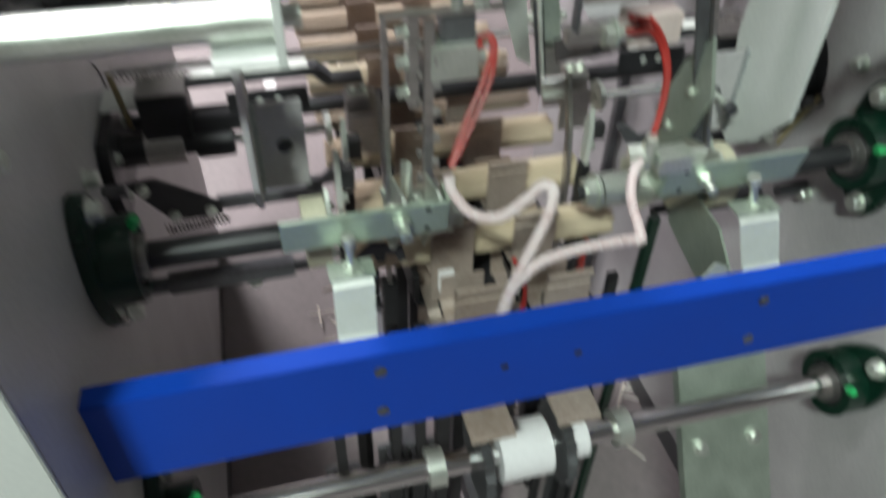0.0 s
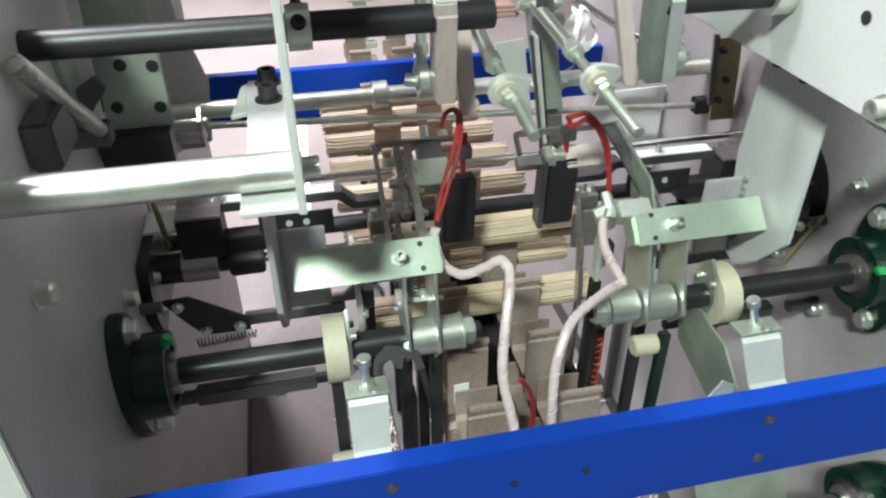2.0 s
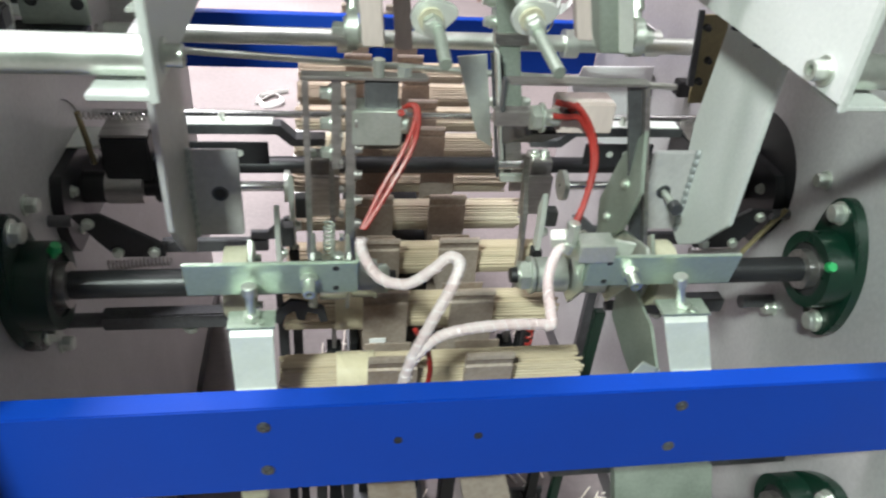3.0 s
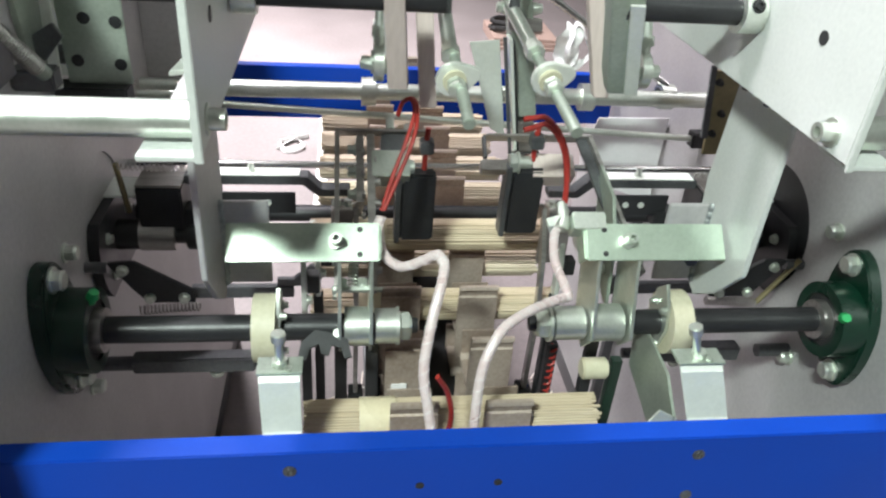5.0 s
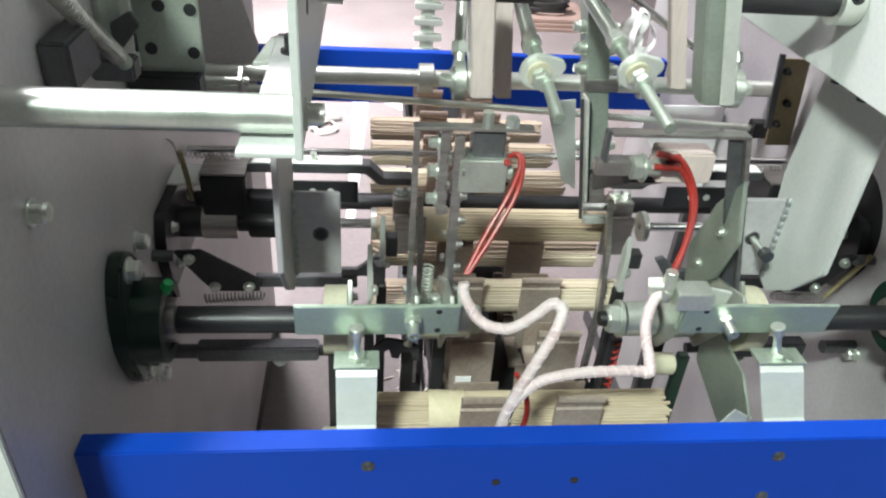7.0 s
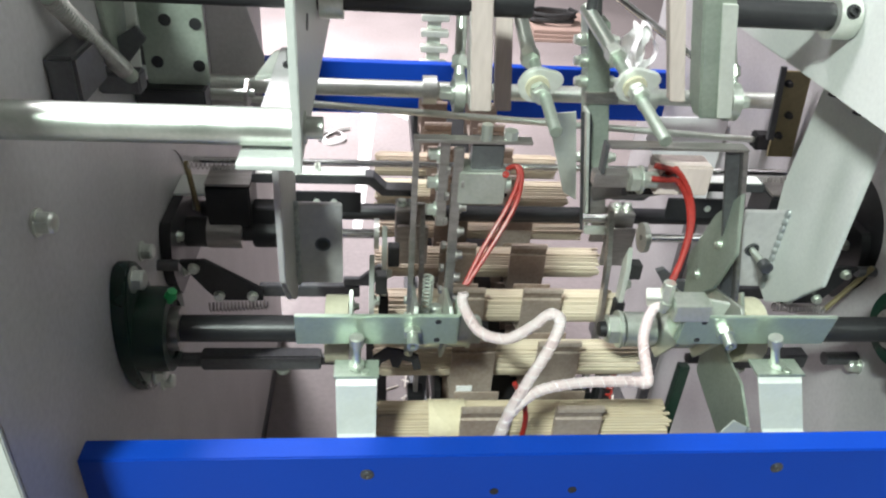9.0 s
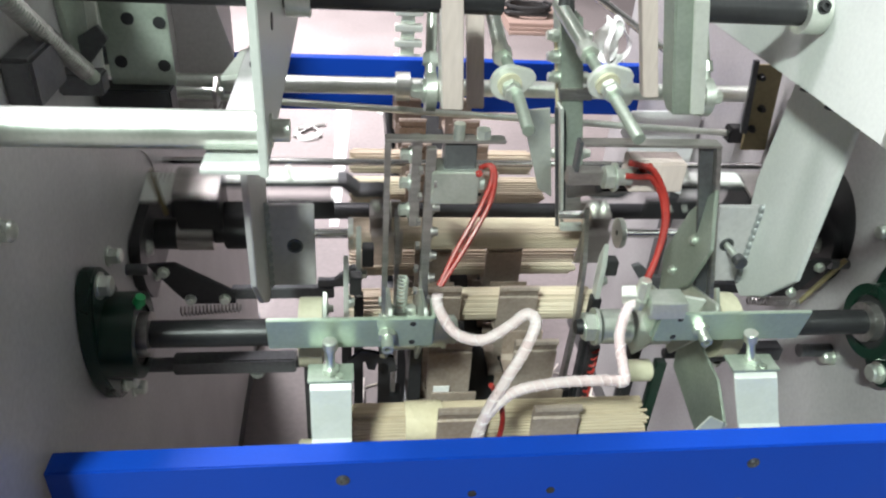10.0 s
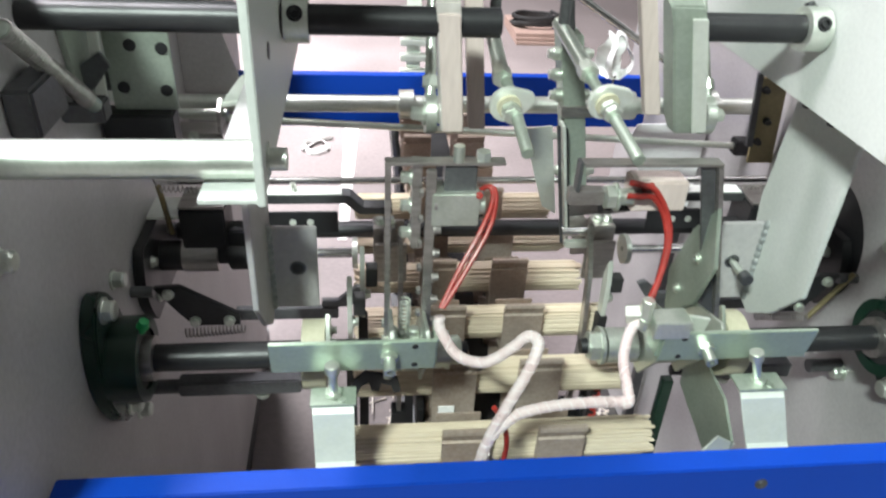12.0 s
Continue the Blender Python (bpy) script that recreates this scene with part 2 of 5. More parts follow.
def ceiling_light(x, y, z, long_x):
    t = thing("ceiling_light", (x, y, 4.2), "white steel tube light added under the ceiling, out of view", "light", "tube lights over the workshop")
    a, b = (long_x / 2, 0.10)
    part("housing", box(B(), x - a, x + a, y - b, y + b, z + 0.03, z + 0.09), PAINT, t, bevel=0.005)
    for k in (-1, 1):
        part("tube", rod(B(), (x - a + 0.02, y + k * 0.05, z + 0.025), (x + a - 0.02, y + k * 0.05, z + 0.025), 0.013), TUBE, t, "lit white tube")
        part("hanger", rod(B(), (x + k * a * 0.7, y, z + 0.09), (x + k * a * 0.7, y, 4.2), 0.004, seg=8), GREY, t)


ceiling_light(-1.15, -1.40, 3.36, 0.5)
ceiling_light(-1.2, 4.2, 3.52, 1.5)
# fixture made up to go with the added middle fill
ceiling_light(-1.10, 1.35, 3.8, 1.3)

# tape lines on the floor and what lies far behind the machine
tagged(part("floor_tape", prism(B(), [(-0.262, 2.2), (-0.230, 2.2), (-0.186, 3.20), (-0.176, 3.36), (-0.268, 3.36), (-0.250, 3.20)], "z", 0.0, 0.002), WHITE_TAPE),
       "white tape line stuck on the concrete floor", "floor marking")
t = thing("tape_scrap", (-0.36, 3.0, 0), "curled scrap of white tape on the floor", "scrap", "tape scraps on the floor")
part("curl", sweep(B(), smooth_path([(-0.43, 2.93, 0.008), (-0.36, 3.02, 0.012), (-0.32, 2.94, 0.02), (-0.39, 2.90, 0.012), (-0.42, 3.0, 0.01), (-0.30, 3.06, 0.01)]), 0.012, 6, 0.3), WHITE_TAPE, t)
t = thing("tape_scrap", (-0.02, 3.25, 0), "curled scrap of white tape on the floor", "scrap", "tape scraps on the floor")
part("curl", sweep(B(), smooth_path([(-0.10, 3.28, 0.01), (0.0, 3.18, 0.012), (0.12, 3.2, 0.015), (0.17, 3.36, 0.01)]), 0.016, 6, 0.3), WHITE_TAPE, t)
t = thing("board_stack", (1.1, 4.75, 0), "low stack of pinkish brown boards on the floor", "board stack")
for k in range(3):
    part("board", box(B(), 0.80, 1.22, 4.48 + 0.02 * k, 4.95, 0.022 * k, 0.022 * k + 0.020), PINKBOARD, t, bevel=0.003)
t = thing("cable_coil", (0.95, 4.7, 0.065), "loose coil of dark cable on the boards", "cable")
part("coil", sweep(B(), [(0.95 + (0.13 + 0.02 * math.sin(i * 1.3)) * math.cos(i * 0.5), 4.7 + (0.11 + 0.02 * math.cos(i)) * math.sin(i * 0.5), 0.079 + 0.004 * math.sin(i * 0.9) + 0.0012 * i) for i in range(52)], 0.012, 6), RUBBER, t)
t = thing("carton", (1.75, 3.2, 0), "open brown cardboard carton on the floor", "carton")
for b in ((1.45, 1.46, 2.7, 3.5, 0, 0.55), (1.45, 2.1, 2.7, 2.71, 0, 0.5), (2.09, 2.1, 2.7, 3.5, 0, 0.55), (1.45, 2.1, 3.49, 3.5, 0, 0.55), (1.45, 2.1, 2.7, 3.5, 0.0, 0.01)):
    part("panel", box(B(), *b), CARD, t)
bm = B()
heaps = ((0.41, 1.34, 0.055), (0.41, 1.34, 0.055), (0.45, 1.27, 0.07), (-0.09, 1.32, 0.05), (-0.05, 1.25, 0.06), (-0.08, 1.28, 0.06), (-0.12, 1.22, 0.06), (0.43, 0.88, 0.07), (0.21, 0.91, 0.07), (0.12, 1.33, 0.08))
for i in range(130):
    x, y, wide = random.choice(heaps)
    x, y = x + random.gauss(0, wide), y + random.gauss(0, wide)
    a, l, h = random.uniform(0, math.pi), random.uniform(0.014, 0.042), random.uniform(0.004, 0.02)
    rod(bm, (x - l * math.cos(a), y - l * math.sin(a), h), (x + l * math.cos(a), y + l * math.sin(a), max(0.003, h + random.uniform(-0.012, 0.012))), 0.0022, seg=5)
tagged(part("dropped_sticks", bm, STICK), "pale broken bamboo sticks scattered on the floor under the machine", "sticks", kind="stuff")


# ---- the machine's frame ----
def wall_plate(s):
    """A side plate with its round opening, screws and foot."""
    x0 = WALL_L if s < 0 else WALL_R
    x1 = x0 + s * 0.012
    name = "left" if s < 0 else "right"
    t = thing("side_plate", (x0, 0.9, 0.06), "tall satin grey steel side plate with a round opening", "machine plate", "side plates")
    bm = B()
    cy, cz, r, n = (0.785, 0.885, 0.088, 48)
    outer = [(0.330, 0.06), (1.62, 0.06), (1.62, 1.30), (0.330, 1.30)]
    ring = [(cy + r * math.cos(2 * math.pi * i / n), cz + r * math.sin(2 * math.pi * i / n)) for i in range(n)]

    def edge(a):
        c, d = math.cos(a), math.sin(a)
        k = min((1.62 - cy) / c if c > 1e-6 else 9, (0.330 - cy) / c if c < -1e-6 else 9, (1.30 - cz) / d if d > 1e-6 else 9, (0.06 - cz) / d if d < -1e-6 else 9)
        return (cy + c * k, cz + d * k)
    angles = sorted([2 * math.pi * i / n for i in range(n)] + [math.atan2(b - cz, a - cy) % (2 * math.pi) for a, b in outer])
    far = [edge(a) for a in angles]
    near = [(cy + r * math.cos(a), cz + r * math.sin(a)) for a in angles]
    rows = [[bm.verts.new((x, *p)) for p in loop] for x, loop in ((x0, near), (x0, far), (x1, far), (x1, near))]
    m = len(angles)
    for k in range(4):
        a, b = rows[k], rows[(k + 1) % 4]
        for i in range(m):
            bm.faces.new((a[i], a[(i + 1) % m], b[(i + 1) % m], b[i]))
    bmesh.ops.recalc_face_normals(bm, faces=bm.faces[:])
    part("plate", bm, PLATE, t)
    # added filler: black right, grey left, so no bright room shows through
    part("added_plug", rod(B(), (x0 + s * 0.002, cy, cz), (x1 + s * 0.004, cy, cz), r - 0.0005, seg=48), BLACK if s > 0 else PLATE, t, "added plate that hides the bright room behind the round opening")
    part("front_edge", box(B(), x0 - 0.0, x1 + s * 0.03, 0.324, 0.329, 0.06, 1.30), PAINT, t, "pale painted front edge strip", 0.001)
    part("foot_rail", box(B(), x0, x1 + s * 0.07, 0.32, 1.65, 0.0, 0.0595), GREY, t, "dark square foot rail on the floor", 0.004)
    for y, z in (((0.448, 1.082), (0.64, 0.74), (0.648, 0.925)) if s < 0 else ((0.653, 0.950), (0.652, 0.751), (0.50, 0.70))):
        hex_bolt(t, (x0, y, z), (-s, 0, 0), 0.009, 0.012)
        part("sleeve", rod(B(), (x0 - s * 0.001, y, z), (x0 - s * 0.010, y, z), 0.0085), ZINC, t)
    return t


for s in (-1, 1):
    wall_plate(s)


def cross_beam(y, z0, z1, holes, label):
    t = thing("cross_beam", (0, y, z0), label, "beam", "blue cross beams")
    bm = B()
    x0, x1, d, k = WALL_L + 0.003, WALL_R - 0.003, 0.024, 0.003
    prism(bm, [(y, z0), (y, z1), (y + d, z1), (y + d, z1 - k), (y + k, z1 - k), (y + k, z0 + k), (y + d, z0 + k), (y + d, z0)], "x", x0, x1)
    part("channel", bm, BLUE, t, "", 0.0012)
    for x, z, kind in holes:
        if kind:
            cap_screw(t, (x, y, z), (0, -1, 0), 0.0042, 0.0028, GREY, "dark zinc screw head", True)
        else:
            part("hole_rim", pipe(B(), (x, y - 0.0008, z), (x, y + 0.001, z), 0.0042, 0.0030, 16), BLACK, t)
            part("hole", rod(B(), (x, y - 0.0004, z), (x, y + 0.001, z), 0.0031, seg=14), BLACK, t)
    return t


cross_beam(0.40, 0.762, 0.8725, [(-0.192, 0.85, 1), (-0.1915, 0.792, 1), (0.197, 0.85, 1), (0.1985, 0.792, 1), (-0.073, 0.823, 0), (0.002, 0.823, 0)],
           "blue painted folded steel cross beam with screw heads")
cross_beam(1.47, 0.750, 0.864, [], "blue painted steel cross beam at the back of the machine")


def flange_bearing(s, y, z, tilt, mat, label):
    """A two-bolt flange bearing on a side plate."""
    x0 = WALL_L if s < 0 else WALL_R
    t = thing("flange_bearing", (x0, y, z), label, "bearing", "flange bearings")
    bm, n = B(), 40
    pts = []
    for i in range(n):
        a = 2 * math.pi * i / n
        u, v = 0.045 * math.cos(a), 0.086 * math.sin(a) * (0.75 + 0.25 * abs(math.sin(a)))
        c, d = math.cos(tilt), math.sin(tilt)
        pts.append((y + u * c - v * d, z + u * d + v * c))
    prism(bm, pts, "x", x0, x0 - s * 0.016)
    part("flange", bm, mat, t, "", 0.002)
    bm = B()
    pipe(bm, (x0 - s * 0.010, y, z), (x0 - s * 0.046, y, z), 0.045, 0.032, 36)
    part("housing", bm, mat, t, "", 0.002)
    part("insert", pipe(B(), (x0 - s * 0.012, y, z), (x0 - s * 0.054, y, z), 0.0235, 0.0145, 28), BRUSHED, t, "bare steel bearing insert", 0.001)
    part("seal", pipe(B(), (x0 - s * 0.014, y, z), (x0 - s * 0.043, y, z), 0.0322, 0.0233, 28), RUBBER, t, "black rubber seal")
    c, d = math.cos(tilt), math.sin(tilt)
    for k in (-1, 1):
        hex_bolt(t, (x0 - s * 0.016, y - k * 0.068 * d, z + k * 0.068 * c), (-s, 0, 0), 0.011, 0.010)
    bm = B()
    q = Vector((-s * 0.3, -0.75, 0.6)).normalized() if s > 0 else Vector((0.35, -0.1, 0.93)).normalized()
    p = Vector((x0 - s * 0.032, y, z)) + q * 0.042
    rod(bm, p, p + q * 0.007, 0.0045, 0.0040, 12)
    rod(bm, p + q * 0.007, p + q * 0.015, 0.0065, 0.0050, 12)
    part("grease_cap", bm, NIPPLE, t, "bright green plastic grease cap")
    return t


AY, AZ = 0.575, 0.876
flange_bearing(-1, AY, AZ, 0.10, GREEN, "dark green cast iron flange bearing bolted to the side plate")
flange_bearing(1, AY, AZ, -0.25, GREEN, "dark green cast iron flange bearing bolted to the side plate")
FY, FZ = 0.452, 0.588
flange_bearing(1, FY, FZ, 0.5, GREEN, "green cast iron flange bearing on the lower shaft")
flange_bearing(-1, FY, FZ, -0.5, GREEN, "green cast iron flange bearing on the lower shaft")


def front_shaft(s):
    x0 = (WALL_L if s < 0 else WALL_R) - s * 0.002
    t = thing("pivot_shaft", (0, AY, AZ), "black steel pivot shaft running into the side plate bearing", "shaft", "pivot shafts")
    part("bar", rod(B(), (x0, AY, AZ), (s * 0.084, AY, AZ), 0.0145, seg=32), BLACK, t, "", 0.001)
    e = s * 0.084
    bm = B()
    rod(bm, (e, AY, AZ), (e - s * 0.012, AY, AZ), 0.0170, seg=6)
    rod(bm, (e - s * 0.012, AY, AZ), (e - s * 0.014, AY, AZ), 0.0125, seg=18)
    part("lock_nut", bm, ZINC, t, "zinc-plated lock nut", 0.0006)
    part("washer", rod(B(), (e + s * 0.003, AY, AZ), (e - s * 0.0005, AY, AZ), 0.0210, seg=28), ZINC, t, "zinc-plated washer")
    part("stub", rod(B(), (e - s * 0.014, AY, AZ), (e - s * 0.021, AY, AZ), 0.0092, 0.0080, 20), BLACK, t, "black threaded shaft end")
    # nylon cam roller with its carrier plate and screws
    r0 = -0.226 if s < 0 else 0.231
    part("cam_roller", pipe(B(), (r0 + s * 0.012, AY, AZ), (r0 - s * 0.012, AY, AZ), 0.037, 0.0147, 40), NYLON, t, "cream nylon roller", 0.003)
    bm = B()
    prism(bm, [(AY - 0.022, AZ + 0.004), (AY - 0.016, AZ + 0.030), (AY, AZ + 0.052), (AY + 0.020, AZ + 0.034), (AY + 0.026, AZ), (AY + 0.014, AZ - 0.030), (AY - 0.010, AZ - 0.034)], "x", r0 - s * 0.013, r0 - s * 0.017)
    carrier = part("carrier_plate", bm, ZINC, t, "zinc-plated carrier plate", 0.0006)
    for dy, dz in ((-0.012, 0.024), (-0.008, -0.026), (0.016, 0.018)):
        cap_screw(carrier, (r0 - s * 0.017, AY + dy, AZ + dz), (-s, 0, 0), 0.004, 0.006)


for s in (-1, 1):
    front_shaft(s)


def stop_bracket(s):
    """A folded tab with the stop bolt on which the swinging arm comes to rest."""
    cx = -0.203 if s < 0 else 0.2126
    t = thing("stop_bracket", (cx, 0.462, 0.83), "folded zinc-plated stop bracket with an upright bolt behind the blue beam", "bracket", "stop brackets")
    w = 0.019 if s < 0 else 0.0225
    bm = B()
    prism(bm, [(0.4625, 0.800), (0.4625, 0.901), (0.4655, 0.904), (0.484, 0.9045), (0.484, 0.9075), (0.464, 0.907), (0.4595, 0.902), (0.4595, 0.838), (0.452, 0.826), (0.426, 0.822), (0.426, 0.819), (0.454, 0.822), (0.4595, 0.830)], "x", cx - w, cx + w)
    if s > 0:
        for v in bm.verts:
            v.co.x += max(0.0, 0.902 - v.co.z) * 0.36  # the bent tab runs askew
    part("sheet", bm, TAB, t, "bright zinc-plated sheet", 0.0004)
    # darker zinc than the sheet, standing in for the flat bar's shade
    part("shaded_top_tab", box(B(), cx - w - 0.002, cx + w + 0.002, 0.462, 0.486, 0.9078, 0.9108), DULL, t, "", 0.0006)
    bm = B()
    lean = 0.0 if s < 0 else -0.30  # one bolt stands askew
    rod(bm, (cx - lean * 0.012, 0.475, 0.895), (cx + lean * 0.037, 0.475, 0.944), 0.0042, seg=16)
    part("bolt", bm, ZINC, t, "upright stop bolt")
    bm = B()
    rod(bm, (cx, 0.475, 0.911), (cx, 0.475, 0.9165), 0.0082, seg=6)
    part("lock_nut", bm, ZINC, t, "", 0.0005)
    part("bolt_head", rod(B(), (cx + lean * 0.031, 0.475, 0.938), (cx + lean * 0.041, 0.475, 0.948), 0.0068, seg=20), ZINC, t, "", 0.0008)
    part("clamp_strip", box(B(), cx - w + 0.0005, cx + w - 0.0005, 0.4640, 0.4850, 0.9078, 0.9090), DULL, t, "dark dull strip on the ledge", 0.0004)
    part("screw", rod(B(), (cx + 0.008, 0.468, 0.9088), (cx + 0.008, 0.468, 0.9125), 0.0040, seg=6), ZINC, t)
    # the guide vane beside it
    bm = B()
    x = cx + (0.020 if s < 0 else -0.030)
    if s > 0:
        x = 0.201
        prism(bm, [(0.60, 0.862), (0.590, 0.80), (0.50, 0.775), (0.466, 0.80), (0.466, 0.835), (0.50, 0.862), (0.556, 0.868)], "x", x, x + 0.003)
        part("vane", bm, DULL, t, "dark greenish zinc-plated guide vane", 0.0005)
        bm = B()
        box(bm, x - 0.026, x, 0.466, 0.468, 0.806, 0.832, Matrix.Translation((x, 0.467, 0.82)) @ pose(0, 0, 0, 0, 30, 0) @ Matrix.Translation((-x, -0.467, -0.82)))
        part("lip", bm, GALV, t, "", 0.0005)
    return t


for s in (-1, 1):
    stop_bracket(s)


def stay_bar(s):
    x0 = (WALL_L if s < 0 else WALL_R) - s * 0.045
    t = thing("stay_bar", (s * 0.3, 0.66, 0.757), "dark square steel stay bar below the pivot shaft", "bar", "stay bars")
    part("bar", box(B(), x0 if s < 0 else x0 - 0.03, s * 0.252, 0.650, 0.670, 0.747, 0.769), GREY, t, "", 0.002)
    part("stud", rod(B(), (s * 0.252, 0.66, 0.757), (s * 0.225, 0.66, 0.757), 0.007, seg=16), BLACK, t)
    part("tie", rod(B(), (x0, 0.66, 0.757), (x0 + s * 0.046, 0.66, 0.757), 0.009, seg=16), GREY, t)
    hex_bolt(t, (s * 0.30, 0.66, 0.744), (0, 0, -1), 0.008, 0.006)


for s in (-1, 1):
    stay_bar(s)


def hanging_plate(s):
    """The overhead plate with its bottom flange, the arm that hangs from it and the welded lug."""
    x = s * 0.238
    t = thing("overhead_plate", (x, 0.62, 1.155), "pale painted overhead steel plate with a folded bottom flange", "machine plate", "overhead plates")
    part("plate", prism(B(), [(0.408, 1.155), (0.95, 1.155), (0.95, 1.62), (0.408, 1.62)], "x", x, x + s * 0.005), PAINT, t, "", 0.001)
    part("flange", prism(B(), [(x + s * 0.003, 1.1505), (x + s * 0.045, 1.1505), (x + s * 0.045, 1.155), (x + s * 0.003, 1.155)], "y", 0.408, 0.45), PAINT, t, "folded bottom flange", 0.0008)
    part("front_fold", box(B(), x - s * 0.0005, x + s * 0.0055, 0.4045, 0.4079, 1.1505, 1.62), PAINT, t, "", 0.0008)
    cap_screw(t, (x, 0.436, 1.171), (-s, 0, 0), 0.008, 0.013, ZINC, "large socket screw")
    part("hole", rod(B(), (x - s * 0.0006, 0.485, 1.231), (x + s * 0.001, 0.485, 1.231), 0.006, seg=20), RUBBER, t, "dark drilled hole")
    part("tie_rod", rod(B(), (x + s * 0.005, 0.436, 1.171), ((WALL_L if s < 0 else WALL_R), 0.436, 1.171), 0.0135, seg=32), ZINC, t, "thick bright zinc-plated tie rod")
    if s > 0:
        for y in (0.56, 0.605):
            cap_screw(t, (x + s * 0.02, y, 1.1548), (0, 0, -1), 0.006, 0.010, BLACK, "black socket screw")
    # arm
    a = s * 0.272
    bm = prism(B(), [(0.535, 1.1546), (0.645, 1.1546), (0.657, 1.02), (0.640, 0.895), (0.615, 0.885), (0.575, 0.915), (0.535, 0.965)], "x", a, a + s * 0.006)
    part("arm", bm, PAINT if s > 0 else PLATE, t, "flat steel arm hanging from the plate", 0.001)
    part("arm_flange", box(B(), x + s * 0.005, a + s * 0.006, 0.475, 0.648, 1.1548, 1.1590), PLATE, t, "grey folded flange", 0.0008)
    part("flange_tab", prism(B(), [(a + s * 0.0062, 0.578), (a + s * 0.020, 0.572), (a + s * 0.012, 0.640), (a + s * 0.0062, 0.646)], "z", 1.1530, 1.1575), GALV, t, "bright tab", 0.0006)
    if s < 0:
        for y in (0.598, 0.638):
            cap_screw(t, (x + s * 0.021, y, 1.1590), (0, 0, 1), 0.0085, 0.014, BLACK, "black socket screw")
    lug = part("lug", box(B(), a, s * 0.222, 0.628, 0.634, 0.898, 1.000), PLATE, t, "welded square lug", 0.0012)
    part("lug_hole", pipe(B(), (s * 0.243, 0.6272, 0.950), (s * 0.243, 0.6285, 0.950), 0.0085, 0.0062, 24), GREY, t)
    part("lug_bore", rod(B(), (s * 0.243, 0.6276, 0.950), (s * 0.243, 0.6285, 0.950), 0.0064, seg=20), RUBBER, t, "dark bore")
    bm = B()
    for k in range(11):
        bmesh.ops.create_uvsphere(bm, u_segments=8, v_segments=6, radius=0.0042, matrix=Matrix.Translation((a - s * 0.001, 0.6275, 0.902 + 0.0095 * k)) @ Matrix.Diagonal((1, 1, 1.5, 1)))
    part("weld", bm, WELD, t, "rippled weld bead")["kind"] = "stuff"
    if s > 0:
        bm = B()
        rod(bm, (0.243, 0.6270, 0.950), (0.243, 0.600, 0.950), 0.004, seg=14)
        part("pin", bm, ZINC, t, "protruding locating pin")
        part("pin_head", rod(B(), (0.2432, 0.600, 0.950), (0.2432, 0.588, 0.950), 0.0072, seg=18), GREY, t, "", 0.001)
    return t


for s in (-1, 1):
    hanging_plate(s)


# ---- the swinging sealing arms ----
def hose(name, pts, parent, label, r=0.0052):
    """A sleeved cable with a band wound round it."""
    line = smooth_path(pts, 10)
    h = part(name, sweep(B(), line, r, 10), SLEEVE, parent, label)
    out, up = [], None
    n = len(line)
    length = sum((q - p).length for p, q in zip(line, line[1:]))
    turns, per = max(3, int(length / 0.011)), 9
    for i in range(turns * per + 1):
        f = i / (turns * per) * (n - 1.001)
        k = int(f)
        p = line[k].lerp(line[k + 1], f - k)
        d = (line[k + 1] - line[k]).normalized()
        up = d.orthogonal().normalized() if up is None else (up - d * up.dot(d)).normalized()
        a = 2 * math.pi * i / per
        out.append(p + (up * math.cos(a) + d.cross(up) * math.sin(a)) * (r - 0.0001))
    part("spiral_band", sweep(B(), out, 0.0007, 6, 1.0), WRAP, h, "whitish spiral wrap")
    return h


RIDERS = {}  # what moves on each arm: its jaw, the jaw's way, its leads and their foot


def k_scaled(m, d):
    return (m.to_3x3() @ d).normalized()


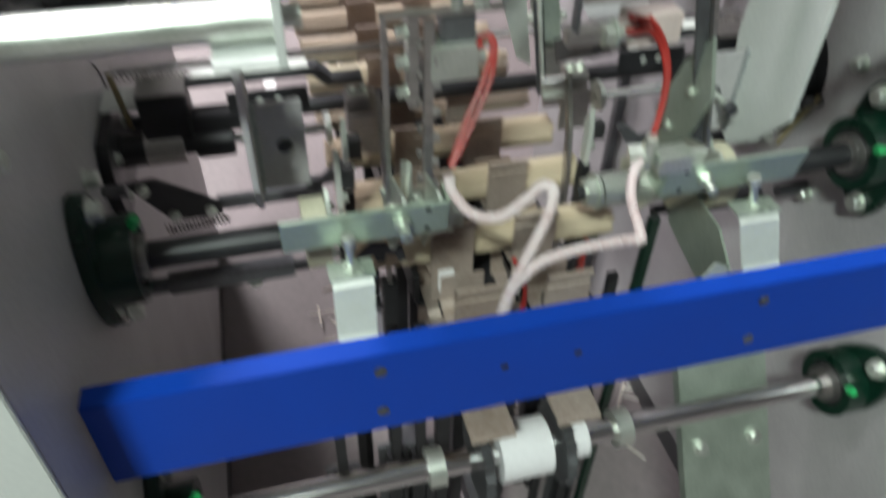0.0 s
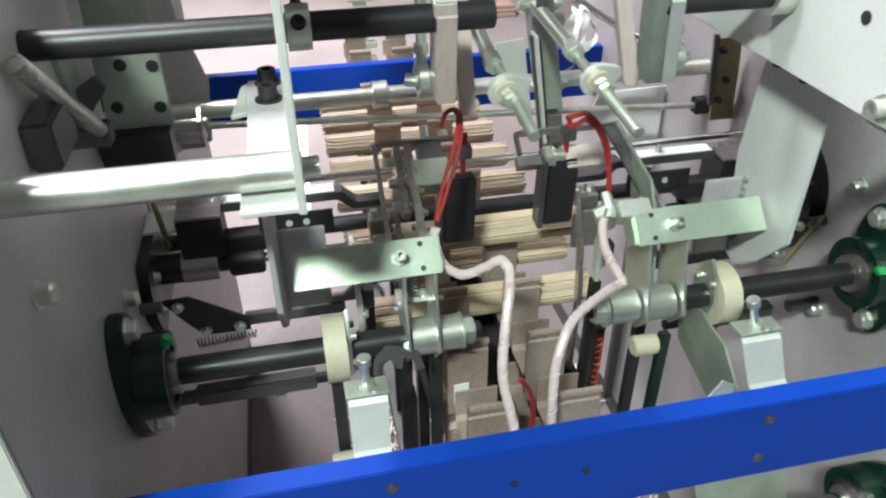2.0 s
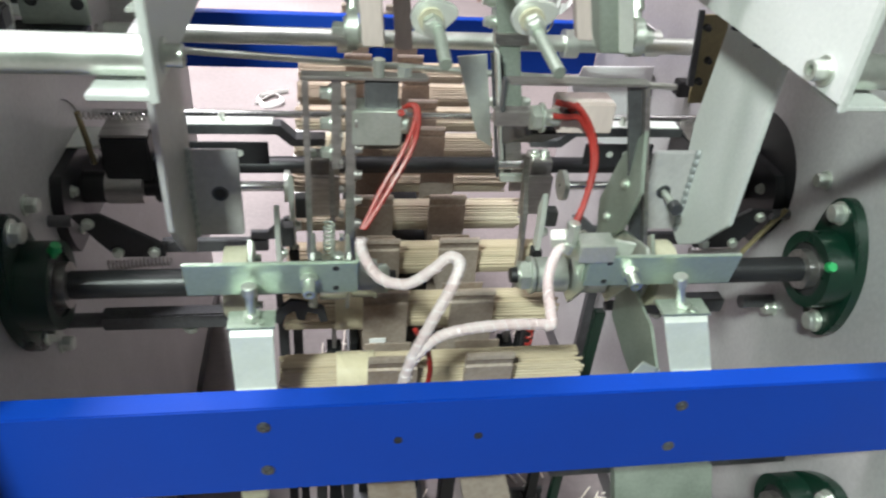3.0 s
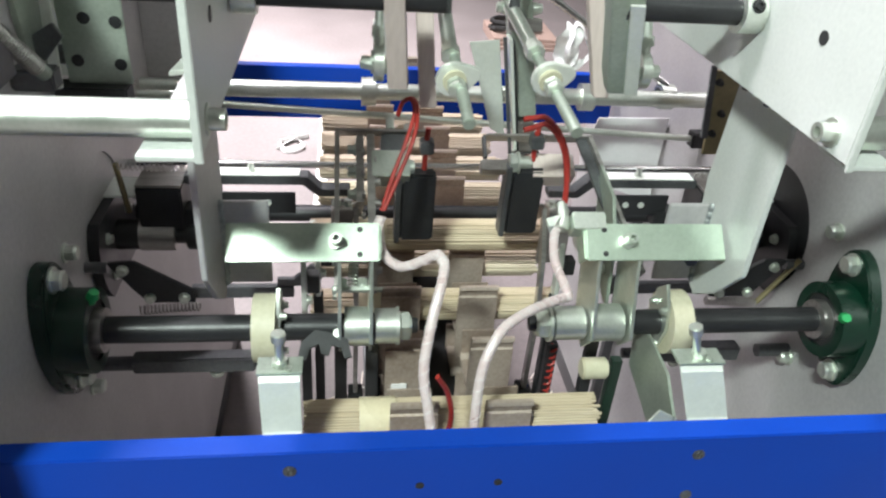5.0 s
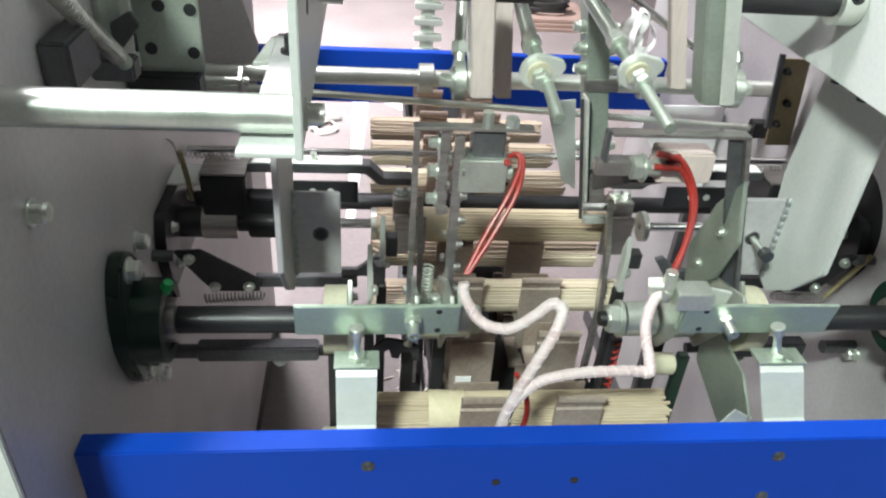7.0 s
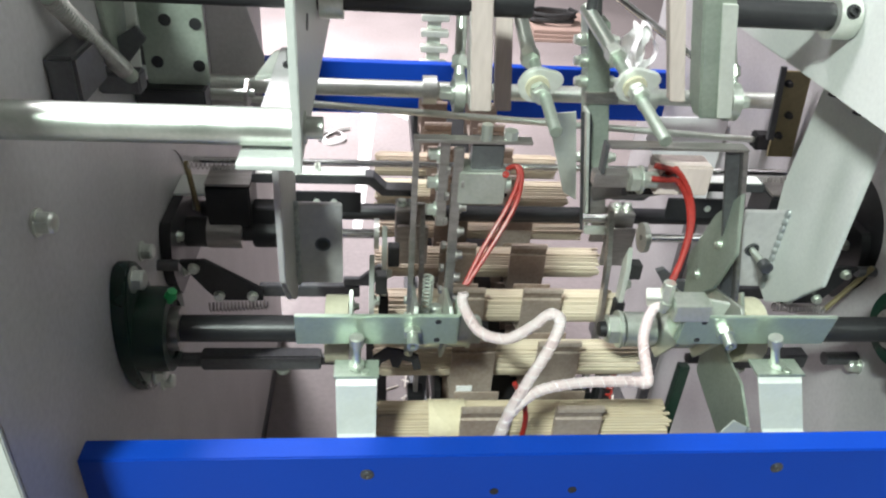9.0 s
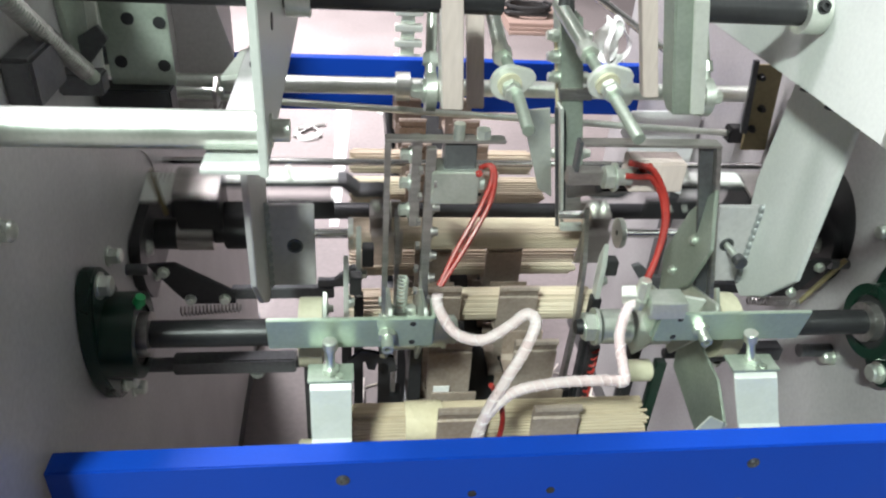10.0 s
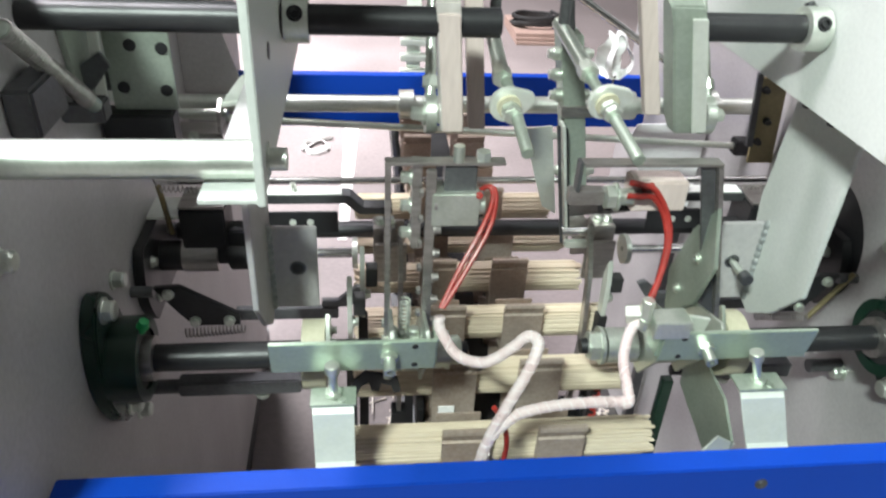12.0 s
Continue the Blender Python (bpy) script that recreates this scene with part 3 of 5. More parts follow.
def swing_arm(s):
    """Clamps on the pivot shaft, a flat bar, posts and a heated jaw; built at rest."""
    t = thing("sealing_swing_unit", (0, AY, AZ), "zinc-plated swinging unit carrying a black heated sealing jaw", "sealing unit", "sealing units")
    w, n = Vector((0, -0.174, 0.985)), Vector((0, -0.985, -0.174))
    c = Vector((0, 0.494, 0.9415))
    x0, x1 = (-0.2605, -0.107) if s < 0 else (0.113, 0.268)
    m = Matrix.Translation(c) @ pose(0, 0, 0, 10)
    flat = part("flat_bar", box(B(), x0, x1, -0.002, 0.002, -0.020, 0.020, m), FLAT, t, "bright zinc-plated flat bar", 0.0008)
    xi = x1 if s < 0 else x0
    part("flat_fold", box(B(), xi - 0.002, xi + 0.002, 0.002, 0.026, -0.018, 0.018, m), FLAT, t, "", 0.0008)
    for dx, dz in ((0.044, 0.0), (0.020, 0.013), (0.020, -0.013)):
        p = c + w * dz + n * 0.002
        if dz:
            part("hole", rod(B(), (xi + s * dx, p.y, p.z), Vector((xi + s * dx, p.y, p.z)) + n * 0.0006, 0.0030, seg=14), RUBBER, flat)
        else:
            cap_screw(flat, (xi + s * dx, p.y, p.z), n, 0.0056, 0.020)
            part("screw_nut", rod(B(), Vector((xi + s * dx, p.y, p.z)), Vector((xi + s * dx, p.y, p.z)) + n * 0.006, 0.0088, seg=6), ZINC, flat, "hexagon nut", 0.0005)
    # clamp collars and side cheeks on the shaft
    xs = (-0.143, -0.112, -0.086) if s < 0 else (0.168, 0.126, 0.090)
    part("collar", pipe(B(), (xs[0], AY, AZ), (xs[1] + s * 0.004, AY, AZ), 0.0215, 0.0147, 32), ZINC, t, "machined clamp collar", 0.0012)
    part("collar", pipe(B(), (xs[1] - s * 0.002, AY, AZ), (xs[2], AY, AZ), 0.0195, 0.0147, 32), ZINC, t, "machined clamp collar", 0.0012)
    for k, x in enumerate((xs[0] + s * 0.003, xs[1] + s * 0.001)):
        bm = prism(B(), [(AY + 0.024, AZ - 0.022), (AY - 0.018, AZ - 0.026), (AY - 0.060, AZ + 0.030), (0.4945, 0.928), (0.4945, 0.960), (0.500, 0.964), (AY - 0.016, AZ + 0.070), (AY + 0.030, AZ + 0.018)], "x", x, x + s * 0.0035)
        cheek = part("cheek", bm, ZINC, t, "zinc-plated side cheek", 0.0006)
        if k == 0:
            for dy, dz in ((-0.035, 0.030), (-0.062, 0.052), (0.004, 0.036)):
                hex_bolt(cheek, (x + s * 0.0035, AY + dy, AZ + dz), (s, 0, 0), 0.005, 0.004, washer=False)
    if s < 0:
        part("toothed_lever", prism(B(), [(-0.1906, 0.8368), (-0.1877, 0.8531), (-0.1734, 0.8666), (-0.16, 0.8642), (-0.139, 0.8562), (-0.135, 0.8366), (-0.143, 0.8349), (-0.1459, 0.8465), (-0.1559, 0.8497), (-0.1592, 0.8383), (-0.1667, 0.84), (-0.1694, 0.8514), (-0.1779, 0.8466), (-0.1826, 0.8335)], "y", 0.553, 0.557), BLACK, t, "dark toothed lever under the bar", 0.0004)
        part("lever_pin", rod(B(), (-0.150, 0.550, 0.862), (-0.150, 0.572, 0.866), 0.0045, seg=12), ZINC, t)
    if s > 0:
        bm = prism(B(), [(0.60, 0.90), (0.545, 0.955), (0.525, 1.01), (0.548, 1.065), (0.585, 1.02), (0.615, 0.95)], "x", 0.163, 0.167)
        kite = part("guard_plate", bm, DULL, t, "dull greenish kite-shaped plate", 0.0008)
        for y, z in ((0.56, 1.0), (0.585, 0.945)):
            cap_screw(kite, (0.163, y, z), (-1, 0, 0), 0.004, 0.004)
    # posts, head bar and jaw stand a little further back
    eye, k = Vector((-0.19, -0.045, 1.385)), 1.13
    back = Matrix.Translation(eye) @ Matrix.Scale(k, 4) @ Matrix.Translation(-eye)

    def upper(name, bm, mat, parent, label="", bevel=0.0):
        bm.transform(back)
        return part(name, bm, mat, parent, label, bevel)

    if s < 0:
        upper("post", box(B(), -0.158, -0.153, 0.484, 0.488, 0.965, 1.139), BRUSHED, t, "thin bare steel post", 0.0008)
        post = upper("post", box(B(), -0.125, -0.117, 0.482, 0.488, 0.962, 1.136), BRUSHED, t, "bare steel post", 0.001)
        upper("head_bar", box(B(), -0.158, -0.062, 0.4835, 0.4945, 1.1395, 1.1425), BRUSHED, t, "", 0.0006)
        upper("foot_strip", box(B(), -0.160, -0.112, 0.481, 0.489, 0.9635, 0.967), ZINC, t, "", 0.0005)
        for i in range(6):
            cap_screw(post, back @ Vector((-0.117, 0.485, 0.985 + 0.024 * i)), (1, 0, 0), 0.0042, 0.006, BRUSHED)
            hex_bolt(post, back @ Vector((-0.125, 0.485, 0.995 + 0.024 * i)), (-1, 0, 0), 0.0044, 0.004, BRUSHED, washer=False)
        upper("return_spring", coil(B(), (-0.140, 0.487, 0.966), (-0.139, 0.490, 1.006), 0.0045, 0.0010, 10), ZINC, t, "small coil spring")
        for x in (-0.150, -0.131):
            hex_bolt(t, back @ Vector((x, 0.486, 0.967)), (0, 0, 1), 0.006, 0.009)
        jx, jz = -0.090, 1.092
    else:
        post = part("post", prism(B(), [(0.1405, 1.1052), (0.1545, 1.1052), (0.1955, 0.928), (0.1820, 0.928)], "y", 0.558, 0.562), GREY, t, "dark bare steel strip post", 0.0006)
        part("post_edge", prism(B(), [(0.1550, 1.1052), (0.1600, 1.1052), (0.2005, 0.928), (0.1960, 0.928)], "y", 0.552, 0.566), BRUSHED, t, "bright post edge", 0.0005)
        part("head_bar", box(B(), 0.028, 0.1605, 0.553, 0.568, 1.1055, 1.1085), BRUSHED, t, "", 0.0006)
        part("white_block", box(B(), 0.081, 0.135, 0.560, 0.588, 1.055, 1.086), WOOD, t, "pale insulating block", 0.0015)
        jx, jz = 0.052, 1.100
    if s < 0:
        upper("clamp_block", box(B(), -0.110, -0.084, 0.486, 0.506, 1.110, 1.1385), GREY, t, "dark clamp block", 0.0015)
        upper("side_plate", box(B(), -0.136, -0.128, 0.488, 0.506, 1.060, 1.138), BRUSHED, t, "", 0.0008)
        for i in range(3):
            hex_bolt(t, back @ Vector((-0.136, 0.496, 1.072 + 0.026 * i)), (-1, 0, 0), 0.0062, 0.008)
        upper("top_pin", rod(B(), (-0.100, 0.486, 1.1425), (-0.100, 0.486, 1.156), 0.0045, seg=14), ZINC, t)
        upper("top_pin", rod(B(), (-0.080, 0.489, 1.1425), (-0.080, 0.489, 1.150), 0.0060, seg=6), ZINC, t)
    else:
        part("gland_nut", rod(B(), (0.078, 0.512, 0.968), (0.100, 0.506, 0.972), 0.010, seg=6), ZINC, t, "hexagon gland nut", 0.0008)
        part("angle_tab", prism(B(), [(0.128, 0.970), (0.165, 0.962), (0.158, 0.935), (0.132, 0.928)], "y", 0.508, 0.512), GALV, t, "bent zinc tab", 0.0006)
        part("edge_strip", box(B(), 0.024, 0.0275, 0.556, 0.568, 1.078, 1.1085), GREY, t, "", 0.0005)
    d = Vector((0, 0.845, -0.535))
    q = Matrix.Translation((jx, 0.502, jz)) @ Matrix(((1, 0, 0), (0, d.y, -d.z), (0, d.z, d.y))).to_4x4()
    if s < 0:
        part("jaw_housing", box(B(), -0.111, -0.067, 0.549, 0.578, 1.047, 1.081), ZINC, t, "polished steel jaw housing", 0.0012)
        part("housing_screw", rod(B(), (-0.067, 0.560, 1.064), (-0.061, 0.560, 1.064), 0.009, seg=18), ZINC, t, "round terminal screw", 0.0008)
    else:
        part("jaw_housing", box(B(), 0.020, 0.0535, 0.560, 0.574, 1.062, 1.077), BRUSHED, t, "bare steel jaw housing", 0.001)
        bm = rod(B(), (0.0536, 0.560, 1.0715), (0.0625, 0.560, 1.0715), 0.0125, seg=6)
        rod(bm, (0.0626, 0.560, 1.0715), (0.0655, 0.560, 1.0715), 0.0140, seg=24)
        rod(bm, (0.0656, 0.560, 1.0715), (0.0805, 0.560, 1.0715), 0.0080, seg=18)
        part("clamp_bolt", bm, ZINC, t, "zinc-plated bolt with nut and washer", 0.0006)
    jaw = upper("heated_jaw", box(B(), -0.018, 0.018, 0.0155, 0.098, -0.010, 0.008, q), BLACK, t, "matt black heated jaw", 0.003)
    upper("jaw_rail", box(B(), -0.024, -0.0185, 0.012, 0.100, -0.012, 0.010, q), GREY, jaw, "dark rail beside the jaw", 0.001)
    tail = upper("lead_tail", sweep(B(), smooth_path([q @ Vector((0.006, 0.020, 0.004)), q @ Vector((0.006, -0.010, 0.006)), q @ Vector((0.008, -0.030, 0.008))]), 0.0030, 8), RED, jaw, "red lead end")
    upper("connector", box(B(), 0.000, 0.014, -0.018, -0.004, -0.002, 0.014, q), GREY, jaw, "grey crimped connector", 0.0015)
    leads = []
    if s < 0:
        foot = Vector((-0.103, 0.508, 0.984))
        for k in (0, 1):
            pts = [foot + Vector((0.002 * k, 0, 0)), (-0.086 + 0.007 * k, 0.526, 1.013), (-0.064 + 0.007 * k, 0.546, 1.046), (-0.054 + 0.003 * k, 0.556, 1.070), (-0.056 + 0.002 * k, 0.562, 1.081), (-0.064, 0.566, 1.076), (-0.070, 0.566, 1.060)]
            leads.append(part("lead", sweep(B(), smooth_path(pts), 0.0024, 8), RED, t, "red silicone heater lead"))
    else:
        foot = Vector((0.095, 0.508, 0.981))
        for k in (0, 1):
            pts = [foot + Vector((0.002 * k, 0, 0)), (0.107, 0.520, 1.006), (0.115 - 0.002 * k, 0.534, 1.036), (0.111 - 0.002 * k, 0.544, 1.062 - 0.003 * k), (0.097, 0.549, 1.084 - 0.008 * k), (0.084, 0.550, 1.089 - 0.012 * k), (0.072, 0.552, 1.091 - 0.014 * k)]
            leads.append(part("lead", sweep(B(), smooth_path(pts), 0.0030, 8), RED, t, "red silicone heater lead"))
        part("lead_sleeve", rod(B(), (0.095, 0.508, 0.983), (0.090, 0.504, 0.968), 0.0052, seg=14), NYLON, t, "cream end sleeve", 0.0005)
    RIDERS[t] = (jaw, k_scaled(back, d), leads, foot)
    if s > 0:
        bm = B()
        rod(bm, (0.094, 0.503, 0.992), (0.094, 0.503, 0.970), 0.0065, seg=6)
        rod(bm, (0.094, 0.503, 0.970), (0.090, 0.503, 0.960), 0.0075, seg=14)
        part("gland", bm, ZINC, t, "cable gland", 0.0006)
        part("gland_block", box(B(), 0.100, 0.136, 0.488, 0.512, 0.955, 0.975), ZINC, t, "", 0.001)
    return t


ARM_L, ARM_R = swing_arm(-1), swing_arm(1)

# sleeved cables, in rigid lengths that follow the arms
CABLES = {}  # each length of cable with its two ends at rest


def cable(name, label, pts, near, far):
    t = thing(name, far, label, "cable", "cable sleeves")
    hose("sleeve", pts, t, "")
    CABLES[name] = (t, Vector(near), Vector(far))


cable("rising_cable", "milky spiral-wrapped cable sleeve rising behind the blue beam",
      [(-0.066, 0.440, 0.770), (-0.064, 0.438, 0.835), (-0.062, 0.437, 0.880), (-0.046, 0.440, 0.925), (-0.030, 0.448, 0.955), (-0.020, 0.460, 0.973), (-0.020, 0.466, 0.978)], (-0.064, 0.438, 0.835), (-0.020, 0.466, 0.978))
cable("looped_cable", "milky spiral-wrapped cable sleeve looping over to the jaw",
      [(-0.019, 0.463, 0.975), (-0.020, 0.466, 0.9785), (-0.028, 0.470, 0.979), (-0.042, 0.470, 0.965), (-0.064, 0.472, 0.948), (-0.088, 0.484, 0.947), (-0.103, 0.500, 0.964), (-0.104, 0.506, 0.976)], (-0.020, 0.466, 0.978), (-0.104, 0.506, 0.976))
cable("branch_cable", "milky spiral-wrapped cable sleeve branching to the other jaw",
      [(-0.070, 0.438, 0.770), (-0.068, 0.437, 0.840), (-0.062, 0.437, 0.880), (-0.046, 0.438, 0.905), (-0.030, 0.440, 0.915), (0.0, 0.441, 0.921), (0.036, 0.441, 0.923), (0.066, 0.442, 0.921)], (-0.062, 0.437, 0.880), (0.066, 0.442, 0.921))
cable("upper_cable", "milky spiral-wrapped cable sleeve bending up to the gland",
      [(0.060, 0.441, 0.920), (0.068, 0.442, 0.921), (0.0685, 0.452, 0.928), (0.070, 0.478, 0.943), (0.080, 0.498, 0.958), (0.089, 0.503, 0.967)], (0.066, 0.442, 0.921), (0.089, 0.503, 0.967))
t = thing("heater_wire", (-0.05, 0.44, 0.86), "short red wire tail behind the blue beam", "cable")
part("wire", sweep(B(), smooth_path([(-0.058, 0.442, 0.92), (-0.046, 0.446, 0.895), (-0.040, 0.448, 0.86), (-0.045, 0.45, 0.82)]), 0.0026, 8), RED, t)


# ---- bundle conveyor ----
PITCH, POCKET_Z = 0.105, 0.785


SHIFT = -0.022  # the bundles lie a little off the conveyor's middle


def stick_places(r=0.0208, d=0.0031):
    return [((col + 0.5 * (row % 2)) * d, row * d * 0.87) for row in range(-9, 10) for col in range(-9, 10) if math.hypot((col + 0.5 * (row % 2)) * d, row * d * 0.87) < r]


def bundle(name, mat, seed, label, band, half=0.160):
    """Outer sticks on the upper side are parts of their own, the packed rest is joined."""
    rng = random.Random(seed)
    t = thing(name, (0, 0, 0), label, "stick bundle", "stick bundles on the conveyor")
    core = B()
    for y, z in stick_places():
        e0, e1 = rng.uniform(-0.006, 0.006), rng.uniform(-0.006, 0.006)
        j = [rng.uniform(-0.0006, 0.0006) for _ in range(4)]
        p, q = (SHIFT - half + e0, y + j[0], z + j[1]), (SHIFT + half + e1, y + j[2], z + j[3])
        if math.hypot(y, z) > 0.0180 and z - 0.6 * y > -0.004:
            part("stick", rod(B(), p, q, 0.0019, seg=7), mat, t)
        else:
            rod(core, p, q, 0.0016, seg=5)
    part("packed_core", core, mat, t)["kind"] = "stuff"
    if band:
        part("band", pipe(B(), (SHIFT - 0.105, 0, 0), (SHIFT - 0.065, 0, 0), 0.0236, 0.0230, 28), TAPE, t, "clear yellowish tape band")
    return t


LOOSE = bundle("stick_bundle", BAMBOO, 3, "bundle of loose bamboo sticks lying in the conveyor pocket", False)
TIED = bundle("tied_bundle", PALE_BAMBOO, 5, "bundle of pale bamboo sticks tied with a yellowish tape band", True)
LOOSE_2 = bundle("stick_bundle", BAMBOO, 11, "bundle of loose bamboo sticks lying in the conveyor pocket", False)


def pocket():
    t = thing("conveyor_pocket", (0, 0, 0), "heat-tinted folded steel pocket pair on the conveyor chain", "conveyor pocket", "pockets of the conveyor")
    for x in (-0.070, 0.031):
        w = 0.0255
        out = [(-0.037, 0.047), (-0.035, 0.051), (-0.031, 0.052), (-0.028, 0.049), (-0.027, 0.038), (-0.0275, -0.020), (-0.022, -0.028), (0.022, -0.028), (0.027, -0.022), (0.0285, 0.014),
               (0.0310, 0.014), (0.0300, -0.024), (0.0235, -0.031), (-0.0235, -0.031), (-0.0305, -0.024), (-0.0305, 0.036), (-0.032, 0.045)]
        part("bracket", prism(B(), out, "x", x - w, x + w), POCKET, t, "", 0.0005)
        part("apron", prism(B(), [(-0.0312, 0.036), (-0.0335, 0.034), (-0.0345, -0.03), (-0.040, -0.060), (-0.037, -0.060), (-0.0315, -0.03)], "x", x - w, x + w), POCKET, t, "", 0.0005)
        part("post", box(B(), x - 0.009, x + 0.009, -0.012, 0.012, -0.060, -0.0312), BLACK, t, "black carrier post", 0.001)
        for k in range(4):
            y = -0.052 + 0.026 * k
            bm = B()
            box(bm, x - 0.012, x - 0.009, y + 0.002, y + 0.030, -0.072, -0.058)
            box(bm, x + 0.009, x + 0.012, y + 0.002, y + 0.030, -0.072, -0.058)
            rod(bm, (x - 0.012, y + 0.013, -0.065), (x + 0.012, y + 0.013, -0.065), 0.005, seg=12)
            part("chain_link", bm, GREY, t, "dark oiled chain link")
    part("label_plate", box(B(), -0.088, -0.069, -0.0395, -0.0382, -0.046, -0.012, Matrix.Translation((0, 0.0006, 0))), CLEAR, t, "small pale grey plate on the apron", 0.0003)
    return t


POCKET_0 = pocket()


def conveyor_at(k):
    """The pose of the pocket k pitches behind the front place; past the front it turns down round the sprocket."""
    y = 0.527 + PITCH * k
    if k >= 0:
        return pose(0, y, POCKET_Z)
    r, cy, cz = 0.065, 0.527, POCKET_Z - 0.065
    a = -k * PITCH / r
    if a > math.pi:
        return pose(0, cy + (a - math.pi) * r, cz - r, 180)
    return Matrix.Translation((0, cy, cz)) @ pose(0, 0, 0, math.degrees(a)) @ Matrix.Translation((0, 0, r))


LAST = 8
pockets = [(POCKET_0, -3)] + [(copy_thing(POCKET_0, pose(0, 0, 0)), k) for k in range(-2, LAST + 5)]

for s in (-1, 1):
    t = thing("chain_rail", (s * 0.05, 0.9, 0.70), "black steel chain rail under the conveyor pockets", "rail", "chain rails")
    x = -0.070 if s < 0 else 0.031
    part("rail", box(B(), x - 0.008, x + 0.008, 0.53, 1.86, 0.690, 0.711), BLACK, t, "", 0.001)
    for y in (0.62, 0.92, 1.25, 1.80):
        part("post", box(B(), x - 0.010, x + 0.010, y - 0.012, y + 0.012, 0.06, 0.689), BLACK, t, "", 0.001)
    part("foot", box(B(), x - 0.02, x + 0.02, 0.45, 1.86, 0.0, 0.059), GREY, t, "", 0.002)

# black bed added under the chains to give the row gaps their shade
t = thing("added_bed", (0, 1.2, 0.65), "added black bed plate that darkens the gaps between the bundles", "bed plate")
part("plate", box(B(), -0.104, 0.064, 0.640, 1.86, 0.668, 0.676), BLACK, t, "", 0.001)
for x in (-0.104, 0.060):
    part("side_rail", box(B(), x - 0.004, x + 0.004, 0.640, 1.86, 0.6765, 0.722), BLACK, t, "black side rail", 0.001)
for y in (0.70, 1.05, 1.50):
    part("leg", box(B(), -0.030, -0.008, y - 0.012, y + 0.012, 0.0, 0.6675), BLACK, t, "", 0.001)

# lower shaft with sprockets and nylon guide wheels
t = thing("conveyor_shaft", (0, FY, FZ), "bright ground conveyor shaft with sprockets below the blue beam", "shaft")
part("bar", rod(B(), (WALL_L, FY, FZ), (WALL_R, FY, FZ), 0.0145, seg=32), CHROME, t)
for x, r, w, mat, lab in ((-0.070, 0.052, 0.012, GREY, "dark chain sprocket"), (0.031, 0.052, 0.012, GREY, "dark chain sprocket"), (-0.017, 0.036, 0.064, WHITE, "white nylon drum"), (0.052, 0.026, 0.026, WHITE, "white nylon wheel"), (-0.125, 0.024, 0.02, ZINC, "clamp collar"), (0.115, 0.024, 0.02, ZINC, "clamp collar")):
    bm = B()
    if mat is GREY:
        pts = []
        for i in range(64):
            a = 2 * math.pi * i / 64
            q = r * (1.0 + 0.06 * math.cos(16 * a))
            pts.append((FY + q * math.cos(a), FZ + q * math.sin(a)))
        prism(bm, pts, "x", x - w / 2, x + w / 2)
    else:
        pipe(bm, (x - w / 2, FY, FZ), (x + w / 2, FY, FZ), r, 0.0146, 32)
    part("wheel", bm, mat, t, lab, 0.0008)
t = thing("lower_stay", (0.4, 0.50, 0.60), "dark round stay rod beside the lower shaft", "bar")
part("bar", rod(B(), (0.14, 0.525, 0.60), (WALL_R, 0.525, 0.60), 0.008), GREY, t)
t = thing("chute_plate", (0.25, 0.6, 0.45), "sloping pale steel chute plate below the conveyor", "chute")
part("sheet", prism(B(), [(0.52, 0.62), (0.50, 0.62), (0.30, 0.30), (0.32, 0.30)], "x", 0.215, 0.345), DULL, t, "", 0.001)
for x in (0.24, 0.32):
    hex_bolt(t, (x, 0.4375, 0.52), (0, -0.85, 0.53), 0.009, 0.008)


bundles = [(TIED, 1), (copy_thing(TIED, pose(0, 0, 0)), 2), (copy_thing(TIED, pose(0, 0, 0)), 3), (LOOSE, 4), (LOOSE_2, 5)]
bundles += [(copy_thing((LOOSE, LOOSE_2)[k % 2], pose(0, 0, 0)), k) for k in range(6, 10)]
WY, WZ = 0.792, 0.862
LIFT = [(0.27, 0.632, 0.785, 0), (0.38, 0.645, 0.845, -15), (0.51, 0.665, 0.888, -35), (0.65, 0.715, 0.897, -60), (0.80, 0.780, 0.880, -78), (0.98, WY, WZ, -80),
        (1.08, WY, WZ, -136), (1.18, WY, WZ, -192), (1.28, WY, WZ, -248), (1.38, WY, WZ, -304), (1.48, WY, WZ, -360), (2.26, WY, WZ, -360), (2.35, 0.735, 0.888, -360), (2.43, 0.660, 0.855, -360), (2.50, 0.632, 0.788, -360)]


